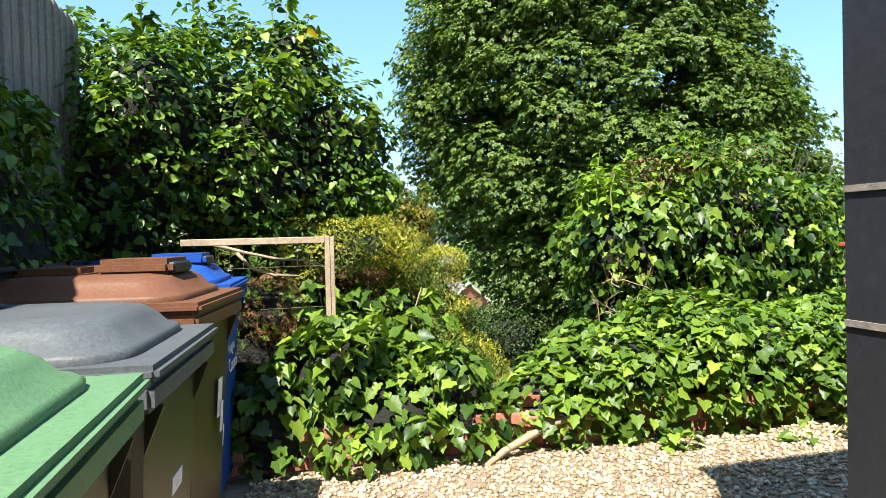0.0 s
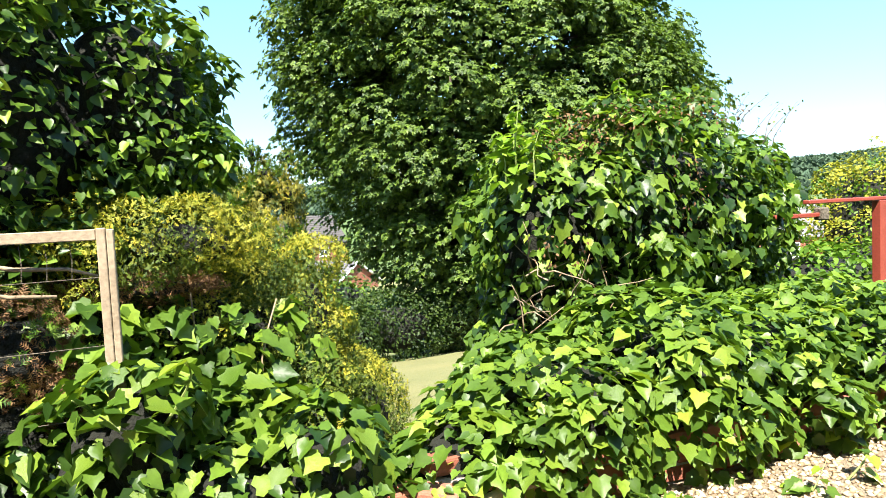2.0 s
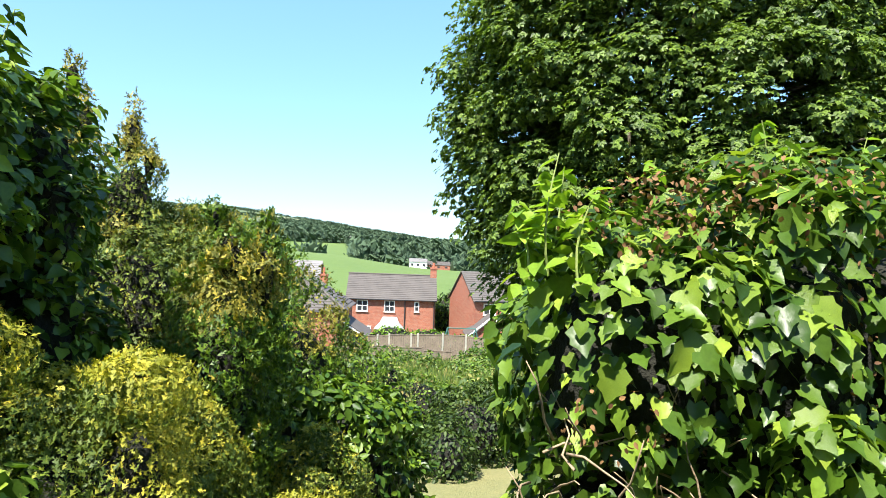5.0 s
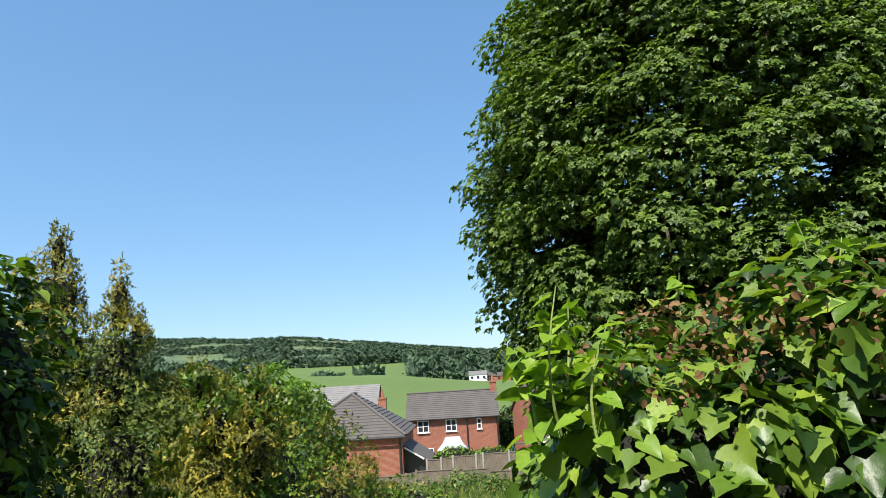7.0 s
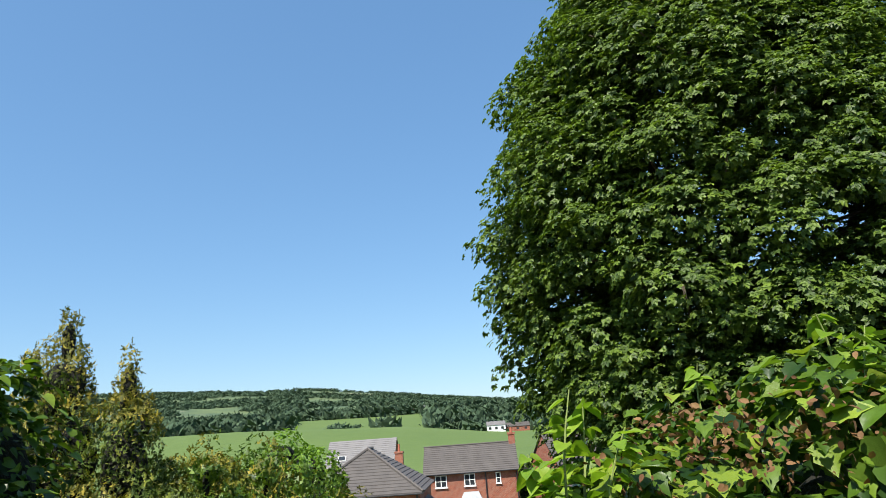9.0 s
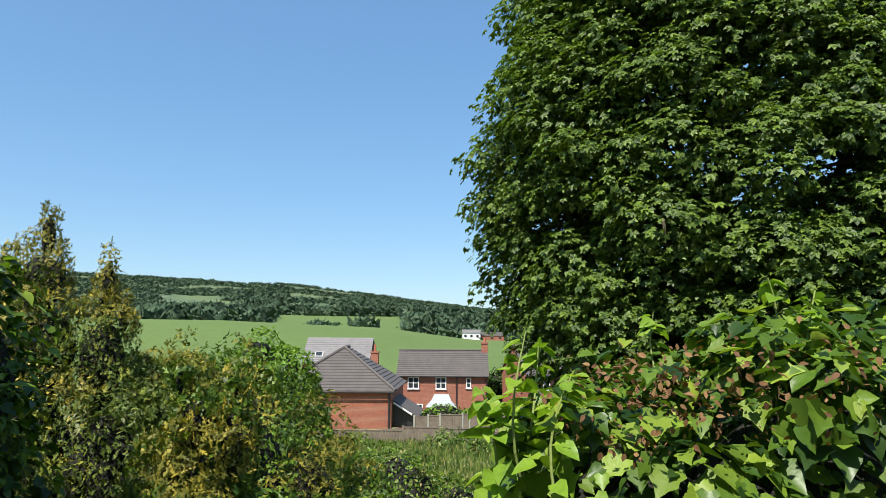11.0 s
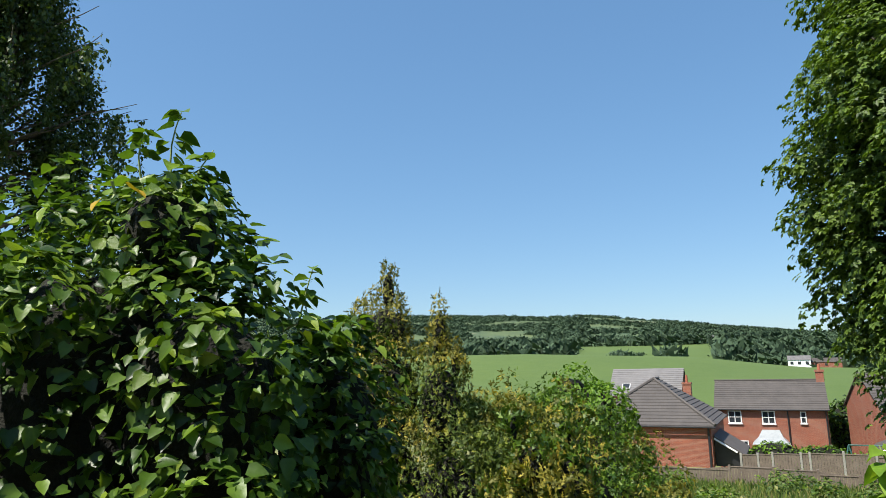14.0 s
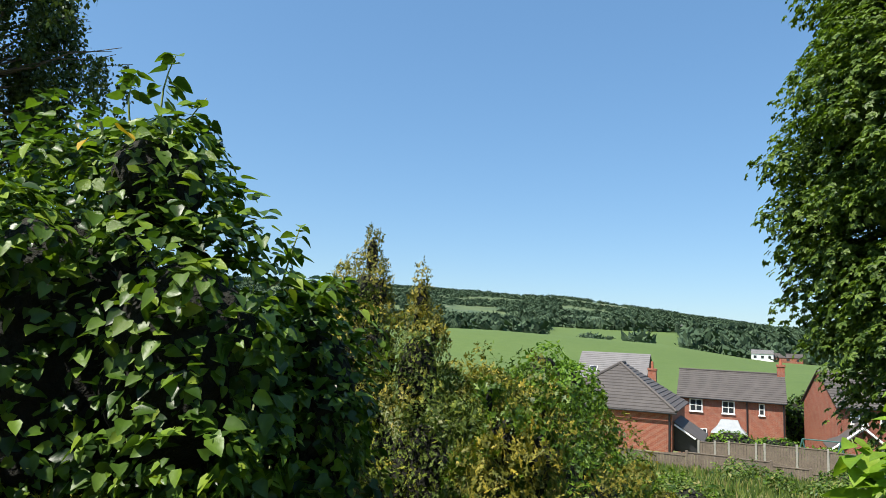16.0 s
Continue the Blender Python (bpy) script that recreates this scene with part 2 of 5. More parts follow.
def ground_material():
    """Lawn near, rough grass on the slope, pasture and crops far off."""
    m, nt, b = nodes_of("grass_ground")
    tc = nt.nodes.new("ShaderNodeTexCoord")
    sep = nt.nodes.new("ShaderNodeSeparateXYZ")
    nt.links.new(tc.outputs["Object"], sep.inputs[0])
    lawn = ramp(nt, noise_tex(nt, 0.8, 5), [(0.3, (0.14, 0.15, 0.05)), (0.7, (0.23, 0.21, 0.085))])
    lawn = mixc(nt, 0.4, lawn, ramp(nt, noise_tex(nt, 30, 4), [(0.3, (0.09, 0.10, 0.03)), (0.7, (0.27, 0.25, 0.11))]))
    rough = ramp(nt, noise_tex(nt, 0.5, 6), [(0.3, (0.09, 0.12, 0.03)), (0.7, (0.24, 0.22, 0.08))])
    field = ramp(nt, noise_tex(nt, 0.012, 5), [(0.3, (0.062, 0.108, 0.016)), (0.7, (0.088, 0.138, 0.022))])
    field = mixc(nt, 0.3, field, ramp(nt, noise_tex(nt, 0.25, 4), [(0.3, (0.052, 0.092, 0.015)), (0.7, (0.105, 0.15, 0.03))]))
    far = ramp(nt, noise_tex(nt, 0.004, 5), [(0.36, (0.045, 0.08, 0.035)), (0.5, (0.09, 0.125, 0.045)), (0.57, (0.05, 0.085, 0.04)), (0.66, (0.26, 0.25, 0.14))])

    def step(lo, hi):
        mr = nt.nodes.new("ShaderNodeMapRange")
        mr.inputs[1].default_value, mr.inputs[2].default_value = lo, hi
        nt.links.new(sep.outputs[1], mr.inputs[0])
        return mr.outputs[0]

    col = mixc(nt, step(12.0, 15.0), lawn, rough)
    col = mixc(nt, step(70, 90), col, field)
    col = mixc(nt, step(620, 760), col, far)
    nt.links.new(col, b.inputs["Base Color"])
    b.inputs["Roughness"].default_value = 0.95
    bump(nt, b, noise_tex(nt, 40, 4), 0.8, 0.03)
    return m


MAT["ground"] = ground_material()


# ---- mesh helpers ----
def mesh_object(name, verts, faces, material, parent=None, label="", smooth=False):
    me = bpy.data.meshes.new(name)
    me.from_pydata([tuple(v) for v in verts], [], [tuple(q) for q in faces])
    me.update()
    if smooth:
        me.shade_smooth()
    me.materials.append(material)
    ob = new(name, me)
    if parent:
        ob.parent = parent
    if label:
        ob["label"] = label
    return ob


def part(name, bm, material, parent=None, label="", smooth=False):
    me = bpy.data.meshes.new(name)
    bm.to_mesh(me)
    bm.free()
    if smooth:
        me.shade_smooth()
    me.materials.append(material)
    ob = new(name, me)
    if parent:
        ob.parent = parent
    if label:
        ob["label"] = label
    return ob


def thing(name, at, label, category, group="", kind=""):
    ob = new(name)
    ob.location = at
    ob.empty_display_size = 0.2
    return tagged(ob, label, category, group, kind)


def box_bm(x0, x1, y0, y1, z0, z1, bevel=0.0, seg=1):
    bm = bmesh.new()
    bmesh.ops.create_cube(bm, size=1)
    for v in bm.verts:
        v.co = ((x0 + x1) / 2 + v.co.x * (x1 - x0), (y0 + y1) / 2 + v.co.y * (y1 - y0), (z0 + z1) / 2 + v.co.z * (z1 - z0))
    if bevel:
        bmesh.ops.bevel(bm, geom=bm.edges[:], offset=bevel, segments=seg, affect="EDGES")
    return bm


def tube(points, radii, sides=7, wobble=0.0, rng=None):
    """Verts and faces of a tapered round stem along points."""
    pts = [Vector(p) for p in points]
    vs, fs = [], []
    for i, p in enumerate(pts):
        d = (pts[min(i + 1, len(pts) - 1)] - pts[max(i - 1, 0)]).normalized()
        a = d.cross(Vector((0.31, 0.87, 0.21))).normalized()
        c = d.cross(a)
        for k in range(sides):
            w = 2 * math.pi * k / sides
            r = radii[i] * (1 + (wobble * (rng.random() - 0.5) if rng else 0))
            vs.append(p + a * (math.cos(w) * r) + c * (math.sin(w) * r))
    for i in range(len(pts) - 1):
        for k in range(sides):
            k2 = (k + 1) % sides
            fs.append((i * sides + k, i * sides + k2, (i + 1) * sides + k2, (i + 1) * sides + k))
    fs.append(tuple(range(sides))[::-1])
    fs.append(tuple((len(pts) - 1) * sides + k for k in range(sides)))
    return vs, fs


def tubes_object(name, stems, material, parent=None, label="", sides=6):
    vs, fs = [], []
    for pts, radii in stems:
        a, c = tube(pts, radii, sides)
        o = len(vs)
        vs += a
        fs += [tuple(k + o for k in q) for q in c]
    ob = mesh_object(name, vs, fs, material, parent, label, True)
    ob["kind"] = "stuff"
    return ob


# ---- leaf templates: stalk at the origin, tip towards +y, face towards +z ----
def leaf_template(outline, fold=0.18, droop=0.25, centre=(0.0, 0.42)):
    pts = [(centre[0], centre[1])] + list(outline) + [(-x, y) for x, y in reversed(outline) if abs(x) > 1e-6]
    v = np.array([(x, y, fold * abs(x) - droop * max(0, y) ** 2 * 0.5) for x, y in pts], float)
    v[0, 2] -= 0.02
    n = len(pts) - 1
    f = np.array([(0, 1 + (k + 1) % n, 1 + k) for k in range(n)], int)[:, ::-1]
    return v, f


IVY = leaf_template([(0.0, 0.05), (0.24, -0.08), (0.48, 0.16), (0.36, 0.36), (0.40, 0.56), (0.20, 0.70), (0.0, 1.0)], 0.28, 0.4)
IVY_HEART = leaf_template([(0.0, 0.06), (0.26, -0.06), (0.44, 0.20), (0.36, 0.50), (0.18, 0.76), (0.0, 1.0)], 0.32, 0.5)
IVY_PLAIN = leaf_template([(0.0, 0.0), (0.28, 0.02), (0.40, 0.30), (0.24, 0.68), (0.0, 1.0)], 0.3, 0.35)


def palm_leaf():
    """Five pointed lobes spreading from the stalk, each folded down at its tip."""
    v, f = [], []
    for ang, l, w in ((0, 1.0, 0.32), (50, 0.92, 0.29), (-50, 0.92, 0.29), (104, 0.66, 0.24), (-104, 0.66, 0.24)):
        d = Vector((math.sin(radians(ang)), math.cos(radians(ang)), 0))
        s = Vector((d.y, -d.x, 0))
        c = Vector((0, 0.12, 0))
        n = len(v)
        v += [tuple(c - d * 0.10), tuple(c + d * 0.42 * l + s * w + Vector((0, 0, 0.05))), tuple(c + d * l * 0.9 + Vector((0, 0, -0.2))), tuple(c + d * 0.42 * l - s * w + Vector((0, 0, 0.05)))]
        f += [(n, n + 2, n + 1), (n, n + 3, n + 2)] if l > 0.7 else [(n + 1, n + 3, n + 2)]
    return np.array(v, float), np.array(f, int)


MAPLE = palm_leaf()
OVAL4 = (np.array([(0, 0, 0), (0.27, 0.28, 0.07), (0.24, 0.62, 0.04), (0, 1, -0.12), (-0.24, 0.62, 0.04), (-0.27, 0.28, 0.07)], float), np.array([(0, 1, 2), (0, 2, 3), (0, 3, 4), (0, 4, 5)], int))
DIAMOND = (np.array([(0, 0, 0), (0.32, 0.4, 0.05), (0, 1, -0.1), (-0.32, 0.4, 0.05)], float), np.array([(0, 1, 2), (0, 2, 3)], int))
OVAL = leaf_template([(0.0, 0.0), (0.26, 0.25), (0.25, 0.6), (0.0, 1.0)], 0.25, 0.3)


def feather():
    """A flat conifer plume: a stalk with narrow side sprays."""
    v = [(-0.035, 0.0, 0.0), (0.035, 0.0, 0.0), (0.0, 1.0, -0.06)]
    f = [(0, 1, 2)]
    for k, (y, l) in enumerate(((0.12, 0.34), (0.30, 0.36), (0.50, 0.28), (0.70, 0.19))):
        for s in (-1, 1):
            n = len(v)
            y0 = y + 0.05 * (s > 0)
            v += [(0.0, y0, 0.0), (0.0, y0 + 0.13, 0.0), (s * l, y0 + 0.30 * l + 0.13, 0.05 * (-1) ** k)]
            f.append((n, n + 1, n + 2) if s < 0 else (n, n + 2, n + 1))
    return np.array(v, float), np.array(f, int)


SPRAY = feather()
SPRIG = (np.array([(0, 0, 0), (0.05, 0.1, 0), (-0.05, 0.1, 0), (0.0, 1.0, 0), (0.30, 0.45, 0.05), (-0.30, 0.5, -0.05), (0.22, 0.8, -0.03), (-0.2, 0.85, 0.03), (0.0, 0.3, 0), (0.0, 0.55, 0)], float),
         np.array([(0, 1, 2), (1, 3, 2), (1, 4, 8), (2, 9, 5), (8, 6, 9), (9, 3, 7)], int))


def frames_for(normals, up_mix, hang, rng, spread):
    """Axes of leaves: face along the mixed normal, tip hanging (hang 1), rising (-1) or free (0)."""
    n = len(normals)
    z = normals + np.array([0, 0, up_mix]) + rng.normal(0, spread, (n, 3))
    z /= np.linalg.norm(z, axis=1)[:, None]
    t = np.tile(np.array([0.0, 0.0, -hang]), (n, 1)) + normals * 0.35 + rng.normal(0, 0.45, (n, 3))
    t -= z * (t * z).sum(1)[:, None]
    t /= np.linalg.norm(t, axis=1)[:, None] + 1e-9
    x = np.cross(t, z)
    return np.stack([x, t, z], 2)


def scatter(name, template, pos, axes, size, material, parent=None, label="", kind="stuff"):
    """One mesh of many leaves."""
    tv, tf = template
    n, k = len(pos), len(tv)
    size = np.asarray(size).reshape(n, 1, 1)
    co = pos[:, None, :] + np.einsum("nij,kj->nki", axes, tv) * size
    me = bpy.data.meshes.new(name)
    me.vertices.add(n * k)
    me.vertices.foreach_set("co", co.astype(np.float32).ravel())
    idx = (tf[None] + (np.arange(n) * k)[:, None, None]).reshape(-1, 3)
    me.loops.add(idx.size)
    me.loops.foreach_set("vertex_index", idx.astype(np.int32).ravel())
    me.polygons.add(len(idx))
    me.polygons.foreach_set("loop_start", np.arange(0, idx.size, 3, dtype=np.int32))
    me.update(calc_edges=True)
    if k < 20:
        me.polygons.foreach_set("use_smooth", np.ones(len(idx), bool))
    me.materials.append(material)
    ob = new(name, me)
    if parent:
        ob.parent = parent
        ob.matrix_parent_inverse = Matrix.Translation(-parent.location)
    if label:
        ob["label"] = label
    if kind:
        ob["kind"] = kind
    return ob


def lump(p, seed=0.0, f=1.3):
    return np.array([noise.noise(Vector((q[0] * f + seed, q[1] * f - seed, q[2] * f))) for q in p])


def mass_points(ells, n, rng, depth=0.16, bumpy=0.12, f=1.6, floor=None, top=0.0):
    """Places and outward normals over the skin of a union of ellipsoids (centre, radii)."""
    areas = np.array([(r[0] * r[1] + r[1] * r[2] + r[0] * r[2]) for c, r in ells])
    P, N = [], []
    for (c, r), share in zip(ells, areas / areas.sum()):
        m = int(n * share * 1.9)
        u = rng.normal(size=(m, 3))
        u /= np.linalg.norm(u, axis=1)[:, None]
        c, r = np.array(c, float), np.array(r, float)
        base = c + u * r
        k = 1 + bumpy * lump(base, 3.1, f) * 1.6 - depth * rng.random(m) ** 2
        p = c + u * r * k[:, None]
        nn = u / r
        nn /= np.linalg.norm(nn, axis=1)[:, None]
        keep = np.ones(m, bool)
        for c2, r2 in ells:
            c2, r2 = np.array(c2, float), np.array(r2, float)
            if np.allclose(c2, c) and np.allclose(r2, r):
                continue
            keep &= (((p - c2) / r2) ** 2).sum(1) > 0.66
        if floor is not None:
            keep &= p[:, 2] > floor
        if top:
            keep &= rng.random(m) < np.clip(0.55 + top * nn[:, 2], 0.15, 1)
        P.append(p[keep])
        N.append(nn[keep])
    P, N = np.concatenate(P), np.concatenate(N)
    if len(P) > n:
        pick = rng.permutation(len(P))[:n]
        P, N = P[pick], N[pick]
    return P, N


def billow(ells, n, r, seed):
    """The masses with n small swellings over their skin, for an uneven outline."""
    rng = np.random.default_rng(seed)
    P, N = mass_points(ells, n, rng, 0.05, 0.05)
    return list(ells) + [(tuple(p - q * s * 0.35), (s, s, s * 0.8)) for p, q, s in zip(P, N, r * rng.uniform(0.7, 1.35, len(P)))]


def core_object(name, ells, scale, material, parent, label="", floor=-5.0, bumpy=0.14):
    """A near-black solid inside a mass of leaves, standing in for its inner shade."""
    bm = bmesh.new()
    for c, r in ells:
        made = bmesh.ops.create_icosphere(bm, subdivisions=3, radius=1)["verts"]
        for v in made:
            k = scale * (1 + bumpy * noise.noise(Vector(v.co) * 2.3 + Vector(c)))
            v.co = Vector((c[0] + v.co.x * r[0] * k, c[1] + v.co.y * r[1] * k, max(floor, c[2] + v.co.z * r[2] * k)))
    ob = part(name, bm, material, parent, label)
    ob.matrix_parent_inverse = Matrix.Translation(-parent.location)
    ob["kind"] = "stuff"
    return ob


def leaf_pieces(name, template, pos, axes, size, material, parent):
    """Single leaves as parts that share one mesh."""
    me = bpy.data.meshes.new(name)
    me.from_pydata([tuple(v) for v in template[0]], [], [tuple(int(k) for k in q) for q in template[1]])
    me.update()
    me.shade_smooth()
    me.materials.append(material)
    inv = Matrix.Translation(-parent.location)
    for p, a, s in zip(pos, axes, size):
        ob = new(name, me)
        ob.parent = parent
        ob.matrix_parent_inverse = inv
        ob.matrix_basis = Matrix.Translation(p) @ Matrix([list(map(float, row)) for row in a]).to_4x4() @ Matrix.Scale(float(s), 4)


# ---- the lie of the land ----
PROFILE_Y = [-60, 3.55, 3.9, 5.0, 6.0, 14.0, 41.0, 50.0, 60.0, 80.0, 105.0]
PROFILE_Z = [-0.04, -0.04, -0.16, -0.26, -0.35, -1.7, -4.1, -4.45, -6.4, -6.9, -6.2]
SKY_B = [-180, -60, -26.4, -14.6, -8.9, -3.2, 2.4, 7, 30, 53, 56, 90, 180]
SKY_E = [3.0, 4.2, 4.45, 4.2, 3.62, 2.9, 2.2, 2.1, 2.2, 2.45, 2.65, 2.6, 3.0]
CREST_B = [-180, -60, -19.6, -6.2, 1.2, 12, 60, 180]
CREST_E = [0.5, 1.2, 1.16, 0.64, -0.32, -0.6, -0.4, 0.5]
CENTRE = (2.2, 2.8)


def land(x, y):
    near = float(np.interp(y, PROFILE_Y, PROFILE_Z))
    r = math.hypot(x - CENTRE[0], y - CENTRE[1])
    if r < 90:
        return near
    b = math.degrees(math.atan2(x - CENTRE[0], y - CENTRE[1]))
    crest = 1.9 + 330 * math.tan(radians(float(np.interp(b, CREST_B, CREST_E))))
    top = 1.9 + 1900 * math.tan(radians(float(np.interp(b, SKY_B, SKY_E))))
    roll = 4 * noise.noise(Vector((x * 0.006, y * 0.006, 0.3)))
    far = float(np.interp(r, [110, 200, 290, 330, 380, 640, 900, 1400, 1900, 2600, 4200],
                          [-6.2, -3.0 + 0.1 * crest, crest - 1.2, crest, crest - 1.0, 21, 30, top * 0.62, top, top * 0.9, top * 0.6]))
    far += roll * float(np.interp(r, [380, 900], [0, 1]))
    k = min(1, max(0, (r - 90) / 30))
    return near * (1 - k) + far * k


def build_ground():
    radii = [0.6 * k for k in range(1, 30)] + [18 * 1.07 ** k for k in range(1, 82)]
    radii = [r for r in radii if r < 4300]
    n = 220
    vs, fs = [(CENTRE[0], CENTRE[1], land(*CENTRE))], []
    for r in radii:
        for k in range(n):
            a = 2 * math.pi * k / n
            x, y = CENTRE[0] + r * math.sin(a), CENTRE[1] + r * math.cos(a)
            vs.append((x, y, land(x, y)))
    for k in range(n):
        fs.append((0, 1 + (k + 1) % n, 1 + k))
    for i in range(len(radii) - 1):
        for k in range(n):
            a, b2 = 1 + i * n + k, 1 + i * n + (k + 1) % n
            fs.append((a, b2, b2 + n, a + n))
    ob = mesh_object("ground", vs, fs, MAT["ground"], None, "", True)
    tagged(ob, "grassy ground falling to a valley of green fields and hills", "ground", kind="structure")


build_ground()


def build_gravel():
    rng = np.random.default_rng(4)
    vs, fs = [], []
    nx, ny = 60, 70
    for j in range(ny + 1):
        for i in range(nx + 1):
            x, y = -1.12 + 7.5 * i / nx, -4.0 + 7.5 * j / ny
            vs.append((x, y, 0.012 * noise.noise(Vector((x * 3, y * 3, 0)))))
    for j in range(ny):
        for i in range(nx):
            a = j * (nx + 1) + i
            fs.append((a, a + 1, a + nx + 2, a + nx + 1))
    bed = mesh_object("pavement_gravel", vs, fs, MAT["stone_bed"], None, "", True)
    tagged(bed, "pale buff gravel yard beside the bins and brick edging", "gravel", kind="structure")
    n = 12000
    x = rng.uniform(-0.25, 4.6, n)
    y = rng.uniform(1.9, 3.46, n)
    z = np.array([0.012 * noise.noise(Vector((a * 3, b * 3, 0))) for a, b in zip(x, y)]) + 0.004
    tv = np.array([(1, 0, 0), (0.2, 0.95, 0.1), (-0.9, 0.35, 0), (-0.6, -0.7, 0.05), (0.45, -0.85, 0), (0.1, 0.05, 0.65), (0, 0, -0.5)], float)
    tf = np.array([(0, 1, 5), (1, 2, 5), (2, 3, 5), (3, 4, 5), (4, 0, 5), (1, 0, 6), (2, 1, 6), (3, 2, 6), (4, 3, 6), (0, 4, 6)], int)
    nrm = np.tile(np.array([0.0, 0, 1]), (n, 1))
    ax = frames_for(nrm, 0.6, 0, rng, 0.45)
    scatter("gravel_stone", (tv, tf), np.stack([x, y, z], 1), ax, rng.uniform(0.008, 0.021, n), MAT["stone"], bed, "loose buff and cream gravel stones")


MAT["stone_bed"] = plain("gravel_bed", (0.22, 0.16, 0.10), (0.40, 0.31, 0.20), 0.95, 30, 140, 1.0, 0, 0.02)
build_gravel()


# ---- boundary fence, dark house corner ----
def build_fence():
    rng = random.Random(3)
    f = thing("wooden_fence", (-1.12, 0.5, 0), "tall weathered grey close-boarded fence half hidden by ivy", "fence")
    y = -3.5
    for k in range(72):
        h = 2.45 + rng.uniform(-0.012, 0.012)
        bm = box_bm(-0.011, 0.011, -0.05, 0.05, 0, h, 0.003)
        ob = part("board", bm, MAT["fence"], f)
        ob.location = (rng.uniform(-0.004, 0.004), y - 0.5, 0)
        ob.rotation_euler = (0, 0, 0.10)
        y += 0.104
    for z in (0.4, 1.2, 2.05):
        part("rail", box_bm(-0.07, -0.012, -4.0, 3.5, z, z + 0.08, 0.005), MAT["fence"], f)


build_fence()


def build_house_corner():
    h = thing("house_side", (0.96, 0.9, 0), "dark painted house corner with a black downpipe", "house", kind="structure")
    part("wall", box_bm(0, 6.5, -5.0, 0.0, 0, 3.46, 0.004), MAT["dark_wall"], h)
    part("roof_edge", box_bm(-0.05, 6.6, -5.1, 0.03, 3.462, 3.56, 0.01), MAT["black"], h)
    # Two thin pale strips across the wall face near its corner.
    for z in (1.06, 1.30):
        part("pale_strip", box_bm(-0.004, 0.0, -0.5, -0.004, z, z + 0.012), MAT["fence"], h)


build_house_corner()


# ---- low brick edging wall ----
def build_wall():
    rng = random.Random(5)
    w = thing("wall_garden", (0, 3.5, 0), "low red brick garden edging wall overgrown with ivy", "wall", kind="structure")
    part("mortar_bed", box_bm(-0.6, 5.6, 0.012, 0.092, -0.25, 0.215), MAT["mortar"], w)
    bm = box_bm(-0.1075, 0.1075, -0.051, 0.051, -0.0325, 0.0325, 0.006)
    for v in bm.verts:
        v.co += Vector((rng.uniform(-1, 1), rng.uniform(-1, 1), rng.uniform(-1, 1))) * 0.0025
    first = part("brick", bm, MAT["brick"], w)
    me = first.data
    bpy.data.objects.remove(first)
    for c in range(3):
        x = -0.5 + (0.1125 if c % 2 else 0)
        while x < 5.5:
            if not (c == 2 and 1.22 < x < 1.42):
                ob = new("brick", me)
                ob.parent = w
                ob.location = (x, 0.05 + rng.uniform(-0.004, 0.004), 0.0375 + 0.075 * c)
                ob.rotation_euler = (rng.uniform(-0.015, 0.015), rng.uniform(-0.01, 0.01), rng.uniform(-0.015, 0.015))
            x += 0.225
    for x, y, z, r in ((1.36, 0.12, 0.255, 0.25), (1.25, 0.0, 0.19, -0.5)):
        ob = new("brick", me)
        ob.parent = w
        ob.location = (x, y, z)
        ob.rotation_euler = (0.08, 0.10, r)


build_wall()


def build_stem_log():
    rng = random.Random(8)
    pts = [(0.98, 3.30, 0.0), (1.10, 3.36, 0.05), (1.25, 3.40, 0.10), (1.40, 3.42, 0.155), (1.55, 3.43, 0.18), (1.72, 3.46, 0.16), (1.92, 3.44, 0.07)]
    vs, fs = tube(pts, [0.016, 0.021, 0.022, 0.02, 0.018, 0.015, 0.010], 8, 0.25, rng)
    ob = mesh_object("fallen_branch", vs, fs, MAT["stem"], None, "", True)
    tagged(ob, "thick pale woody branch leaning over the low brick wall", "branch")


build_stem_log()


